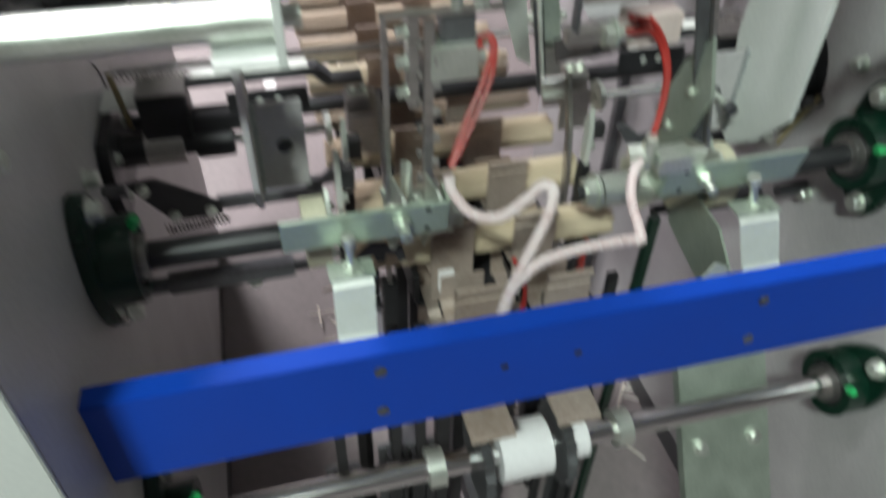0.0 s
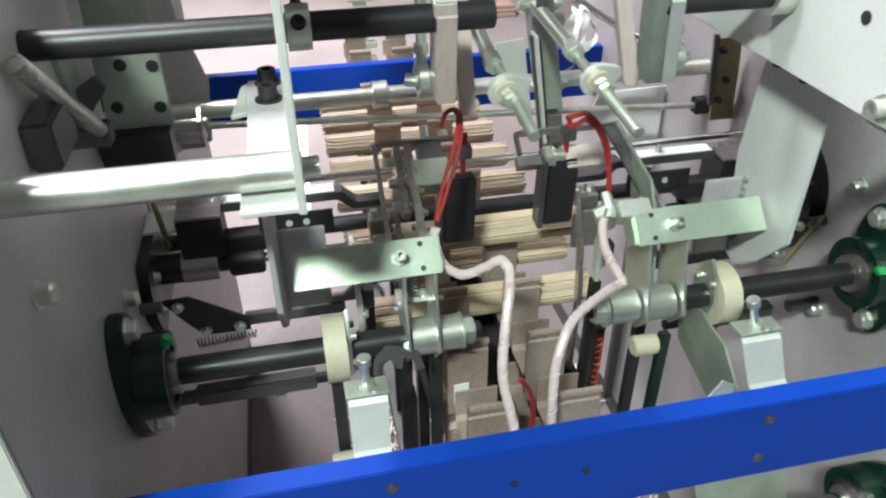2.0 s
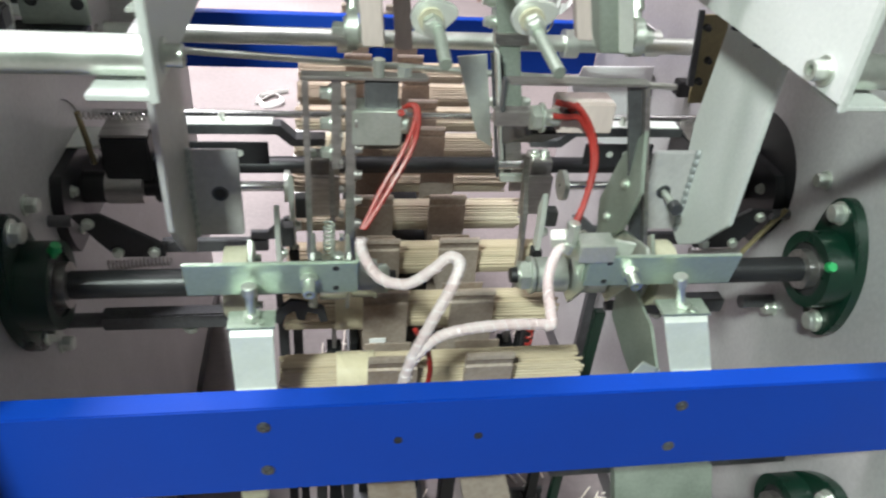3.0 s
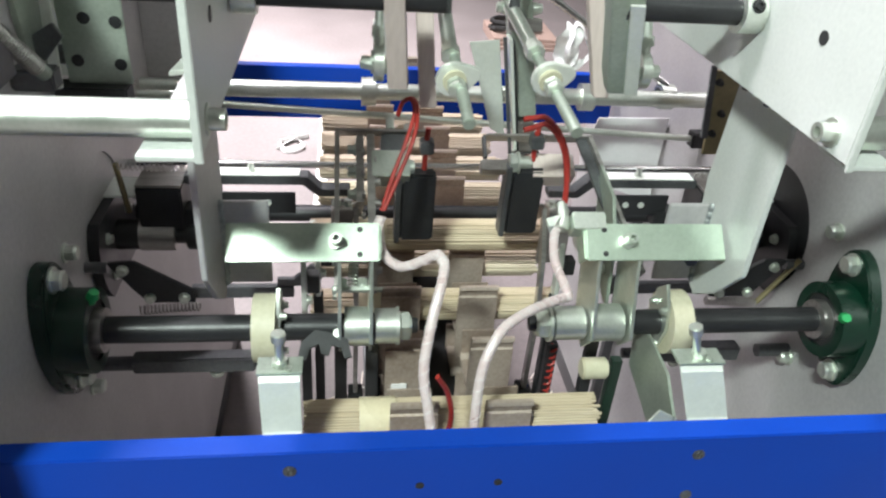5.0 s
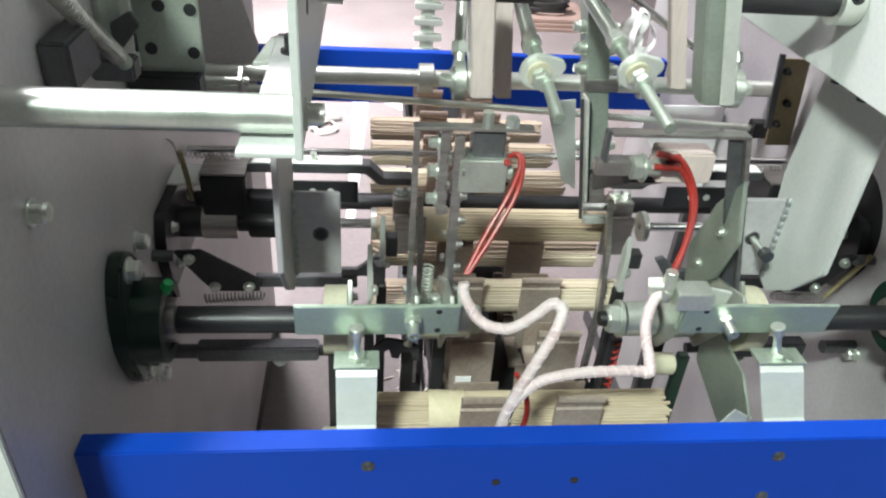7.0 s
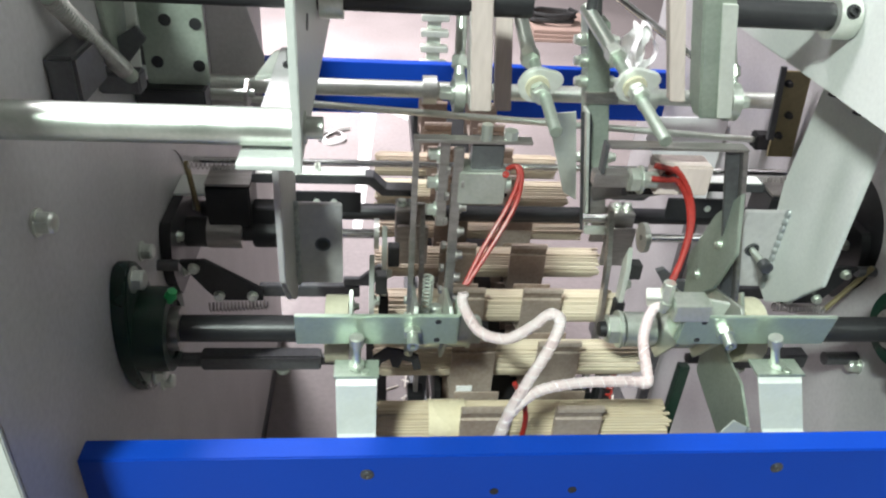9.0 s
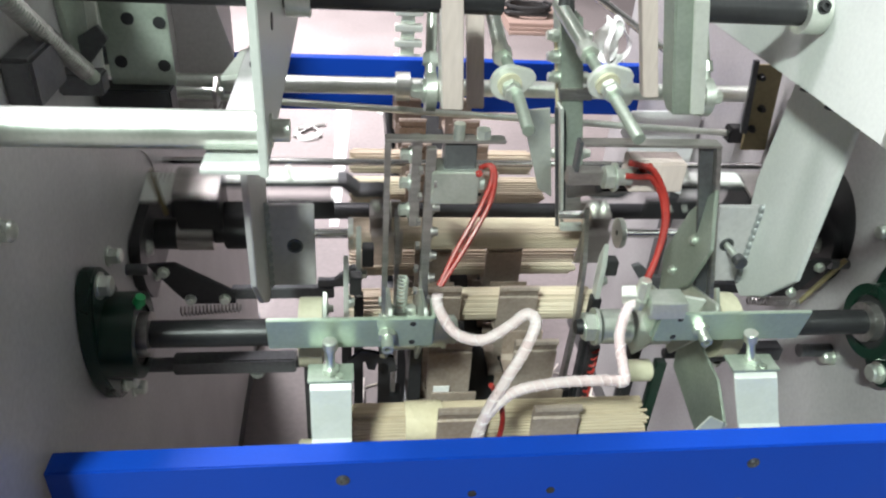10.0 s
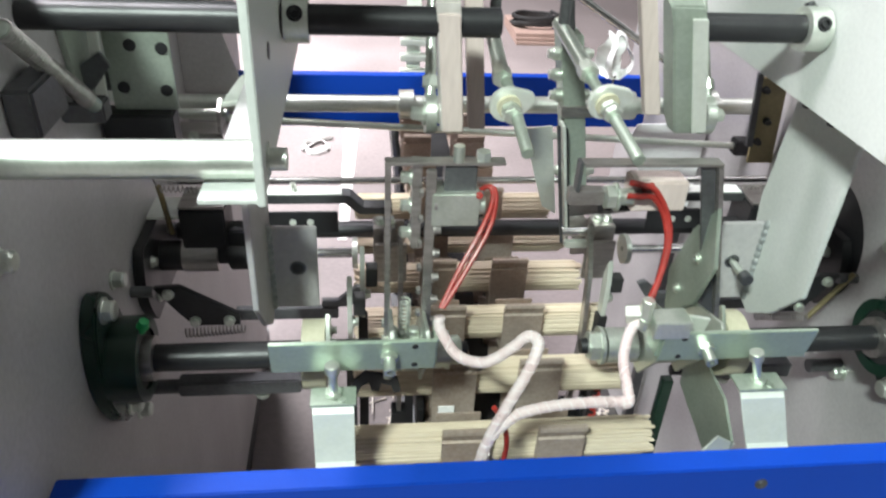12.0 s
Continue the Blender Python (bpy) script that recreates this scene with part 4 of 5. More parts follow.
# ---- the winding heads in the round openings ----
def winding_head(s):
    t = thing("winding_head", (0, WY, WZ), "black and bare steel winding head turning in the side plate opening", "winding head", "winding heads")
    xw = (WALL_L if s < 0 else WALL_R)
    ring = [(0.0815 * math.cos(a), 0.0815 * math.sin(a)) for a in (2 * math.pi * i / 72 for i in range(72))]
    part("disc", prism(B(), [(WY + u, WZ + max(-0.058, min(0.050, v))) for u, v in ring], "x", xw - s * 0.012, xw + s * 0.001), BLACK, t, "black disc with two flats in the opening")
    part("cap_plate", box(B(), xw - s * 0.046, xw + s * 0.001, WY + 0.004, WY + 0.058, WZ + 0.0505, WZ + 0.0540), TAB, t, "bright plate on the disc's flat", 0.0008)
    for u, v in ((-0.045, 0.02), (-0.040, -0.035), (0.045, 0.015), (0.040, -0.035)):
        hex_bolt(t, (xw - s * 0.012, WY + u, WZ + v), (-s, 0, 0), 0.006, 0.005)
    part("collar", pipe(B(), (xw - s * 0.040, WY, WZ), (xw - s * 0.084, WY, WZ), 0.0215, 0.012, 36), BRUSHED, t, "bare steel collar", 0.0015)
    part("bush", pipe(B(), (xw - s * 0.010, WY, WZ), (xw - s * 0.0398, WY, WZ), 0.0200, 0.012, 32), BLACK, t, "black bush", 0.0015)
    part("spindle", rod(B(), (xw, WY, WZ), (s * 0.30, WY, WZ), 0.012, seg=24), BLACK, t, "", 0.001)
    part("hub", rod(B(), (s * 0.345, WY, WZ), (s * 0.30, WY, WZ), 0.020, seg=28), BLACK, t, "", 0.002)
    # slide block, rail and cranked finger
    part("slide_block", box(B(), s * 0.345, s * 0.400, WY - 0.012, WY + 0.045, WZ + 0.014, WZ + 0.072), BLACK, t, "black slide block", 0.002)
    part("block_cap", box(B(), s * 0.345, s * 0.400, WY - 0.010, WY + 0.043, WZ + 0.0725, WZ + 0.076), BRUSHED, t, "", 0.0006)
    part("arm", box(B(), s * 0.285, s * 0.345, WY - 0.008, WY + 0.020, WZ + 0.016, WZ + 0.040), BLACK, t, "", 0.0015)
    part("rail", prism(B(), [(s * 0.345, WZ + 0.0780), (s * 0.190, WZ + 0.0780), (s * 0.172, WZ + 0.0600), (s * 0.135, WZ + 0.0600), (s * 0.135, WZ + 0.0500), (s * 0.178, WZ + 0.0500), (s * 0.196, WZ + 0.0660), (s * 0.345, WZ + 0.0660)], "y", WY + 0.014, WY + 0.036), GREY, t, "cranked dark steel rail", 0.0008)
    # pale strip: the rail top's white reflection, painted as colour
    part("rail_glint", box(B(), s * 0.340, s * 0.200, WY + 0.0145, WY + 0.0355, WZ + 0.0785, WZ + 0.0805), TAB, t, "rail top with the lamps' bright reflection put into its colour", 0.0005)
    cap_screw(t, (s * 0.262, WY + 0.025, WZ + 0.0805), (0, 0, 1), 0.004, 0.010)
    part("slotted_plate", box(B(), s * 0.300, s * 0.205, WY - 0.004, WY + 0.0, WZ + 0.0340, WZ + 0.0640), BLACK, t, "black slotted plate", 0.0006)
    for x in (0.262, 0.240):
        part("slot", rod(B(), (s * x, WY - 0.0042, WZ + 0.0500), (s * x, WY - 0.0052, WZ + 0.0500), 0.0045, seg=16), GALV, t, "bright screw in the slot")
    # clamp jaws at the bundle's end
    part("clamp_body", box(B(), s * 0.160, s * 0.132, WY - 0.016, WY + 0.018, WZ - 0.012, WZ + 0.046), BRUSHED, t, "bare steel clamp body", 0.0015)
    for k in (-1, 1):
        part("clamp_finger", box(B(), s * 0.158, s * 0.118, WY + k * 0.030 - 0.003, WY + k * 0.030 + 0.003, WZ - 0.026, WZ + 0.032), BRUSHED, t, "", 0.001)
    for x in (0.152, 0.138):
        hex_bolt(t, (s * x, WY, WZ + 0.046), (0, 0, 1), 0.0055, 0.006)
    part("push_plate", pipe(B(), (s * 0.188, WY, WZ), (s * 0.181, WY, WZ), 0.021, 0.004, 28), ZINC, t, "", 0.0008)
    part("push_rod", rod(B(), (s * 0.30, WY, WZ), (s * 0.188, WY, WZ), 0.0065, seg=16), CHROME, t)
    # pin and spring
    a = Vector((s * 0.415, WY + 0.005, WZ + 0.030))
    part("spring_pin", rod(B(), a, a + Vector((s * 0.006, -0.004, 0.070)), 0.0035, seg=12), BRASS, t, "yellow-zinc spring pin")
    part("spring", coil(B(), a + Vector((s * 0.006, -0.004, 0.066)), (s * 0.335, WY + 0.010, WZ + 0.090), 0.0042, 0.0008, 16, 8), BRUSHED, t, "thin tension spring")
    return t


ROTORS = [winding_head(-1), winding_head(1)]


def link_plate(s):
    """Cam links and the tension spring below the winding head."""
    t = thing("cam_link", (s * 0.37, 0.70, 0.82), "black cam link with bolts and a tension spring", "linkage", "cam links")
    x = (WALL_L if s < 0 else WALL_R) - s * 0.020
    part("plate", prism(B(), [(x - s * 0.005, 0.882), (x - s * 0.035, 0.884), (x - s * 0.100, 0.842), (x - s * 0.100, 0.826), (x - s * 0.045, 0.826), (x - s * 0.030, 0.845)], "y", 0.690, 0.697), BLACK, t, "", 0.0008)
    for dx, z in ((0.088, 0.834), (0.048, 0.834), (0.022, 0.874)):
        hex_bolt(t, (x - s * dx, 0.690, z), (0, -1, 0), 0.0055, 0.005)
    part("link_bar", box(B(), x - s * 0.095, s * 0.205, 0.698, 0.708, 0.826, 0.842), GREY, t, "", 0.001)
    part("link_end", prism(B(), [(s * 0.225, 0.842), (s * 0.190, 0.842), (s * 0.172, 0.868), (s * 0.182, 0.872), (s * 0.205, 0.852), (s * 0.225, 0.852)], "y", 0.700, 0.708), GREY, t, "", 0.0008)
    part("spring", coil(B(), (x - s * 0.035, 0.686, 0.818), (x - s * 0.105, 0.688, 0.822), 0.0055, 0.0011, 16, 8), BRUSHED, t, "dark tension spring")
    if s > 0:
        part("anchor", rod(B(), (x - s * 0.030, 0.690, 0.815), (x + s * 0.012, 0.690, 0.885), 0.0035, seg=10), BRASS, t, "yellow-zinc anchor pin")
    part("stand_off", rod(B(), (x - s * 0.005, 0.694, 0.875), (x + s * 0.022, 0.694, 0.875), 0.007, seg=14), GREY, t)


for s in (-1, 1):
    link_plate(s)

# bars that cross the machine
for name, x0, x1, y, z, r, mat, lab in (("cross_bar", WALL_L, WALL_R, 0.885, 0.842, 0.0120, BLACK, "black round cross bar behind the bundles"),
                                         ("guide_rod", WALL_L, WALL_R, 0.915, 0.905, 0.0050, CHROME, "thin bright guide rod"),
                                         ("rear_rod", WALL_L, 0.455, 1.040, 0.972, 0.0130, ZINC, "bright zinc-plated rod in front of the back beam"),
                                         ("top_shaft", WALL_L, -0.055, 0.590, 1.224, 0.0125, BLACK, "black overhead shaft through the overhead plate"),
                                         ("top_shaft", 0.108, 0.238, 0.590, 1.224, 0.0125, BLACK, "black overhead shaft through the overhead plate")):
    t = thing(name, ((x0 + x1) / 2, y, z), lab, "shaft")
    part("bar", rod(B(), (x0, y, z), (x1, y, z), r, seg=28), mat, t, "", 0.0008)
    if name == "top_shaft":
        c = -0.226 if x0 < 0 else 0.226
        part("collar", pipe(B(), (c - 0.010, y, z), (c + 0.010, y, z), 0.0195, 0.0127, 28), ZINC, t, "clamp collar", 0.001)
        for a in (0.5, 2.2, 3.9):
            v = Vector((0, -math.cos(a), math.sin(a)))
            cap_screw(t, Vector((c, y, z)) + v * 0.0185, v, 0.0045, 0.005, BLACK)
    if name == "cross_bar":
        for c in (x0 + 0.006, x1 - 0.006):
            part("end_flange", pipe(B(), (c - 0.005, y, z), (c + 0.005, y, z), 0.024, 0.0122, 28), GREY, t, "dark end flange", 0.001)
    if name == "rear_rod":
        for c in (-0.105, 0.245):
            part("collar", pipe(B(), (c - 0.011, y, z), (c + 0.011, y, z), 0.022, 0.0132, 28), ZINC, t, "clamp collar", 0.001)
t = thing("thin_rod", (0, 1.05, 0.94), "thin bright rod sloping across in front of the back beam", "rod")
part("bar", rod(B(), (WALL_L, 1.03, 0.956), (0.45, 1.03, 0.907), 0.0055, seg=16), ZINC, t)
part("end_block", box(B(), 0.436, 0.4615, 1.018, 1.043, 0.894, 0.920), BLACK, t, "", 0.002)


# ---- overhead levers and plungers ----
def leaned(bm, lean, z0=1.11):
    for v in bm.verts:
        v.co.x -= (v.co.z - z0) * lean
    return bm


def lever(x, w, mat, pale, face, label, lean=0.0):
    """A bar on the overhead shaft; face: the stretch of its width that the pale facing covers."""
    t = thing("lever", (x, 0.590, 1.230), label, "lever", "levers on the overhead shafts")
    part("bar", leaned(prism(B(), [(0.576, 1.230), (0.579, 1.244), (0.590, 1.250), (0.601, 1.244), (0.604, 1.230), (0.618, 1.134), (0.608, 1.121), (0.590, 1.123)], "x", x - w / 2, x + w / 2), lean), mat, t, "", 0.0015)
    part("facing", leaned(box(B(), x + face[0], x + face[1], -0.003, 0.0, -0.050, 0.060, Matrix.Translation((0, 0.5815, 1.176)) @ pose(0, 0, 0, 6.5)), lean), pale, t, "pale worn facing strip", 0.0008)
    k = -1 if x < 0 else 1
    part("ball_joint", pipe(B(), (x + k * (w / 2 + 0.004), 0.624, 1.128), (x + k * (w / 2 + 0.014), 0.624, 1.128), 0.019, 0.006, 24), ZINC, t, "rod-end ball joint", 0.001)
    part("joint_bolt", rod(B(), (x, 0.612, 1.128), (x + k * (w / 2 + 0.026), 0.624, 1.128), 0.0072, seg=6), ZINC, t, "", 0.0006)
    part("joint_washer", rod(B(), (x + k * (w / 2 + 0.0142), 0.624, 1.128), (x + k * (w / 2 + 0.0165), 0.624, 1.128), 0.0115, seg=24), ZINC, t, "bright washer")
    part("joint_rod", rod(B(), (x + k * (w / 2 + 0.009), 0.628, 1.142), (x + k * (w / 2 + 0.002), 0.730, 1.300), 0.0055, seg=14), ZINC, t, "bright joint rod")
    part("joint_nut", rod(B(), (x + k * (w / 2 + 0.009), 0.634, 1.150), (x + k * (w / 2 + 0.0085), 0.640, 1.159), 0.0085, seg=6), ZINC, t, "hexagon nut", 0.0006)
    return t


LEVERS = [lever(-0.0895, 0.0205, ALU, WOOD, (-0.0092, 0.0092), "grey steel lever with a pale facing hanging from the shaft", 0.09),
          lever(0.1400, 0.0310, DULL, GALV, (0.0005, 0.0145), "grey-green steel lever with a pale facing hanging from the shaft", 0.27)]


def plain_strip(x, w, y, z0, z1, mat, label, lean=0.0):
    t = thing("guide_strip", (x, y, z0), label, "guide strip", "overhead guide strips")
    part("strip", leaned(box(B(), x - w / 2, x + w / 2, y, y + 0.014, z0, z1), lean), mat, t, "", 0.001)
    for z in (z1 - 0.04, z1 - 0.09):
        cap_screw(t, (x - (z - 1.11) * lean, y, z), (0, -1, 0), 0.004, 0.004)
    part("hanger", leaned(box(B(), x - w / 2, x + w / 2, y + 0.0142, y + 0.022, z1 - 0.05, 1.45), lean), GREY, t)


plain_strip(-0.056, 0.017, 0.672, 1.091, 1.33, WOOD, "pale beige guide strip hanging overhead", 0.09)
plain_strip(0.138, 0.017, 0.690, 1.100, 1.33, WOOD, "pale beige guide strip hanging overhead", 0.236)


def plunger(tail, eye, tip, label):
    t = thing("spring_plunger", eye, label, "plunger", "spring plungers")
    tail, eye, tip = Vector(tail), Vector(eye), Vector(tip)
    d = (tip - eye).normalized()
    q = Matrix.Translation(eye) @ d.to_track_quat("Z", "Y").to_matrix().to_4x4()
    bm, n = B(), 40
    up = q.to_3x3() @ Vector((1, 0, 0))
    loops = []
    for h, f in ((-0.003, 1), (0.003, 1), (0.003, 0), (-0.003, 0)):
        row = []
        for i in range(n):
            a = 2 * math.pi * i / n
            r = 0.009 if not f else 0.0170 + 0.008 * max(0, math.cos(a - 0.3)) ** 9
            row.append(bm.verts.new(q @ Vector((r * math.cos(a), r * math.sin(a), h))))
        loops.append(row)
    for k in range(4):
        a, b = loops[k], loops[(k + 1) % 4]
        for i in range(n):
            bm.faces.new((a[i], a[(i + 1) % n], b[(i + 1) % n], b[i]))
    bmesh.ops.recalc_face_normals(bm, faces=bm.faces[:])
    part("eye_plate", bm, GALV, t, "pale teardrop eye plate", 0.0006)
    part("bush", pipe(B(), eye - d * 0.006, eye + d * 0.006, 0.0110, 0.0062, 28), NYLON, t, "cream bush", 0.0008)
    part("rod", rod(B(), tail, tip, 0.0054, seg=18), DULL, t, "greenish zinc rod", 0.0006)
    part("barrel", rod(B(), tail, tail.lerp(eye, 0.62), 0.0078, seg=24), ZINC, t, "bright barrel", 0.001)
    part("clamp", rod(B(), tail.lerp(eye, 0.60), tail.lerp(eye, 0.70), 0.0100, seg=6), ZINC, t, "hexagon nut", 0.0006)
    part("lock_nut", rod(B(), eye + d * 0.008, eye + d * 0.014, 0.0088, seg=6), ZINC, t, "hexagon nut", 0.0006)
    part("lock_nut", rod(B(), eye + d * 0.016, eye + d * 0.022, 0.0088, seg=6), ZINC, t, "hexagon nut", 0.0006)
    part("hanger", rod(B(), tail.lerp(eye, 0.1), tail.lerp(eye, 0.1) + Vector((0, 0.02, 0.35)), 0.006, seg=10), GREY, t)


plunger((-0.034, 0.745, 1.172), (-0.043, 0.583, 1.154), (-0.039, 0.505, 1.142), "spring plunger with an eye plate and greenish zinc rod")
plunger((0.038, 0.745, 1.182), (0.044, 0.575, 1.160), (0.051, 0.492, 1.142), "spring plunger with an eye plate and greenish zinc rod")


def dispenser():
    t = thing("tape_dispenser", (0.045, 0.76, 1.0), "grey steel tape dispensing head with a pale guide plate", "dispenser")

    def lean(bm):
        return leaned(bm, 0.16, 1.03)
    part("body", lean(prism(B(), [(0.775, 1.160), (0.815, 1.160), (0.805, 0.985), (0.790, 0.955), (0.768, 0.960)], "x", 0.030, 0.056)), DULL, t, "", 0.001)
    part("guide_plate", lean(prism(B(), [(0.752, 1.060), (0.774, 1.060), (0.768, 0.905), (0.756, 0.895)], "x", 0.0240, 0.0275)), GALV, t, "pale guide plate", 0.0006)
    part("inner_plate", lean(prism(B(), [(0.756, 1.055), (0.790, 1.055), (0.784, 0.930), (0.760, 0.905)], "x", 0.0290, 0.0310)), BLACK, t, "dark inner plate", 0.0005)
    part("front_rail", lean(prism(B(), [(0.748, 1.062), (0.7515, 1.062), (0.7545, 0.898), (0.751, 0.898)], "x", 0.0160, 0.0200)), GREY, t, "", 0.0005)
    part("lower_block", lean(box(B(), 0.0315, 0.052, 0.762, 0.790, 0.906, 0.955)), BRUSHED, t, "worn steel block", 0.001)
    part("side_wing", lean(prism(B(), [(-0.020, 1.048), (0.0155, 1.052), (0.0155, 0.930), (-0.002, 0.942)], "y", 0.772, 0.7745)), GALV, t, "pale bent wing", 0.0004)
    part("nip_block", lean(box(B(), 0.020, 0.050, 0.742, 0.7505, 0.896, 0.906)), GALV, t, "", 0.001)
    part("roller", lean(rod(B(), (0.018, 0.748, 0.918), (0.054, 0.748, 0.918), 0.006, seg=18)), CHROME, t)
    part("yoke", lean(box(B(), 0.026, 0.066, 0.768, 0.776, 1.064, 1.078)), BRUSHED, t, "", 0.001)
    for z in (1.135, 1.11, 1.085, 0.985):
        for dx, way in ((0.030, -1), (0.056, 1)):
            at = (dx - (z - 1.03) * 0.16, 0.788, z)
            part("spacer", rod(B(), (at[0] - way * 0.003, at[1], z), (at[0] + way * 0.006, at[1], z), 0.0075, seg=20), ZINC, t, "bright spacer ring", 0.0006)
            hex_bolt(t, (at[0] + way * 0.006, at[1], z), (way, 0, 0), 0.006, 0.006)
    part("hanger", lean(box(B(), 0.036, 0.050, 0.792, 0.806, 1.1605, 1.45)), GREY, t)
    return t


DISPENSER = dispenser()
DISPENSER.matrix_basis = pose(0.087, 0.76, 1.0)
TAPE_STRIP = thing("sealing_tape", (0.066, 0.74, 0.95), "pale yellow sealing tape hanging from the dispenser", "tape")
part("strip", prism(B(), [(0.043, 1.045), (0.058, 1.045), (0.088, 0.878), (0.073, 0.878)], "y", 0.7590, 0.7598), TAPE, TAPE_STRIP)


# ---- upper left drive and odds and ends behind ----
def drive_unit():
    x = WALL_L
    t = thing("drive_unit", (x, 0.8, 1.05), "grey drive linkage with a spring strut on the side plate", "drive unit")
    # cover and box take lighter greys: veiling haze put into their colour
    part("cover", prism(B(), [(0.650, 1.195), (0.735, 1.182), (0.752, 1.172), (0.778, 1.112), (0.770, 1.090), (0.750, 1.088), (0.692, 1.110), (0.660, 1.130)], "x", x + 0.0005, x + 0.006), DULL, t, "rounded cover in a grey lightened for haze", 0.001)
    part("box", box(B(), x + 0.0005, x + 0.024, 0.520, 0.585, 1.145, 1.186), GREY, t, "dark box, its grey lightened for haze", 0.003)
    part("tube", rod(B(), (-0.432, 0.530, 1.230), (-0.4115, 0.622, 1.134), 0.0070, seg=20), DULL, t, "spring strut tube", 0.001)
    part("spring", coil(B(), (-0.432, 0.530, 1.230), (-0.4135, 0.613, 1.1435), 0.0074, 0.0011, 34, 10), BRUSHED, t, "dull coil spring round the strut")
    part("strut_end", box(B(), x + 0.0005, -0.404, 0.618, 0.640, 1.118, 1.138), GREY, t, "", 0.002)
    plate = part("bracket_plate", box(B(), -0.428, -0.364, 0.720, 0.725, 1.0905, 1.300), DULL, t, "dull grey steel bracket plate with dark bores", 0.001)
    for px, pz in ((-0.402, 1.159), (-0.372, 1.156), (-0.373, 1.112), (-0.415, 1.115)):
        part("bore", rod(B(), (px, 0.7195, pz), (px, 0.7185, pz), 0.0062, seg=18), BLACK, plate, "dark bore")
    part("slide_block", box(B(), -0.440, -0.368, 0.705, 0.735, 1.052, 1.090), BLACK, t, "black slide block", 0.002)
    part("pale_post", prism(B(), [(-0.426, 1.240), (-0.417, 1.240), (-0.4245, 1.095), (-0.4345, 1.095)], "y", 0.688, 0.694), GALV, t, "narrow pale post", 0.0008)
    part("link", prism(B(), [(-0.442, 1.150), (-0.418, 1.165), (-0.410, 1.152), (-0.430, 1.128), (-0.442, 1.128)], "y", 0.675, 0.682), GREY, t, "dark link", 0.001)
    part("pivot", rod(B(), (x, 0.735, 1.116), (-0.40, 0.735, 1.116), 0.010, seg=18), GREY, t)
    part("head", box(B(), x + 0.0005, -0.300, 0.640, 0.760, 1.262, 1.400), GREY, t, "dark gear head", 0.006)
    part("head_flange", box(B(), -0.300, -0.288, 0.630, 0.770, 1.255, 1.405), BLACK, t, "", 0.002)
    t = thing("rocker_bracket", (-0.40, 0.94, 0.97), "bare steel rocker bracket with two ears", "bracket")
    part("base", box(B(), x + 0.0005, -0.362, 0.918, 0.958, 0.968, 0.976), BRUSHED, t, "", 0.001)
    for k in (-0.428, -0.368):
        part("ear", prism(B(), [(0.918, 0.9765), (0.958, 0.9765), (0.962, 1.000), (0.948, 1.015), (0.925, 1.004)], "x", k, k + 0.005), BRUSHED, t, "", 0.001)
    part("pin", rod(B(), (-0.434, 0.942, 0.996), (-0.356, 0.942, 0.996), 0.006, seg=16), ZINC, t)
    cap_screw(t, (-0.40, 0.918, 0.972), (0, -1, 0), 0.005, 0.004)
    t = thing("inner_plate", (-0.41, 1.09, 0.9), "grey steel plate behind the linkage", "machine plate")
    part("plate", prism(B(), [(x + 0.0005, 0.90), (-0.372, 0.90), (-0.360, 1.00), (-0.388, 1.10), (-0.400, 1.25), (x + 0.0005, 1.25)], "y", 1.084, 1.090), PLATE, t, "", 0.001)


drive_unit()

t = thing("back_sheet", (0.38, 1.16, 0.78), "white sheet metal guard behind the bundles", "guard sheet")
part("sheet", prism(B(), [(0.307, 0.846), (0.322, 0.887), (0.456, 0.889), (0.456, 0.715), (0.375, 0.740)], "y", 1.165, 1.168), WHITE, t, "", 0.0006)
part("leg", box(B(), 0.436, 0.456, 1.1685, 1.185, 0.06, 0.88), GREY, t)
t = thing("bolted_board", (0.43, 0.955, 0.98), "brown board bolted to a steel strip beside the side plate", "board")
part("strip", prism(B(), [(0.396, 1.060), (0.404, 1.060), (0.419, 0.945), (0.409, 0.945)], "y", 0.944, 0.950), GREY, t, "dark steel strip", 0.0006)
part("board", prism(B(), [(0.404, 1.052), (0.448, 1.052), (0.4615, 0.915), (0.421, 0.915), (0.419, 0.945)], "y", 0.9505, 0.9555), OCHRE, t, "", 0.0008)
for x, z in ((0.416, 1.034), (0.432, 0.985), (0.426, 0.952)):
    hex_bolt(t, (x, 0.9505, z), (0, -1, 0), 0.0045, 0.008, BLACK)
t = thing("film_loop", (0.192, 0.95, 0.975), "crumpled loop of milky plastic film over the rear rod", "plastic film")
for k, (dx, r) in enumerate(((0.0, 0.016), (0.006, 0.012), (-0.007, 0.010))):
    bm = B()
    ring = []
    for i in range(15):
        a = 2 * math.pi * i / 14
        ring.append((0.192 + dx + r * math.sin(a) + 0.002 * math.sin(5 * a + k), 0.965 + 0.010 * k + 0.012 * math.cos(2 * a + k), 1.072 - 0.028 * math.cos(a) + 0.002 * math.cos(4 * a)))
    part("film", sweep(bm, smooth_path(ring, 3), 0.0085, 8, 0.12), CLEAR, t)
part("wire", sweep(B(), smooth_path([(0.192, 0.968, 1.046), (0.197, 1.000, 1.010), (0.200, 1.038, 0.987)]), 0.0016, 6), GREY, t)
t = thing("slanted_rod", (0.38, 1.05, 0.985), "bright slanted rod leaning on the rear rod", "rod")
part("bar", rod(B(), (0.385, 1.052, 0.990), (0.160, 1.19, 1.120), 0.0065, seg=16), CHROME, t)
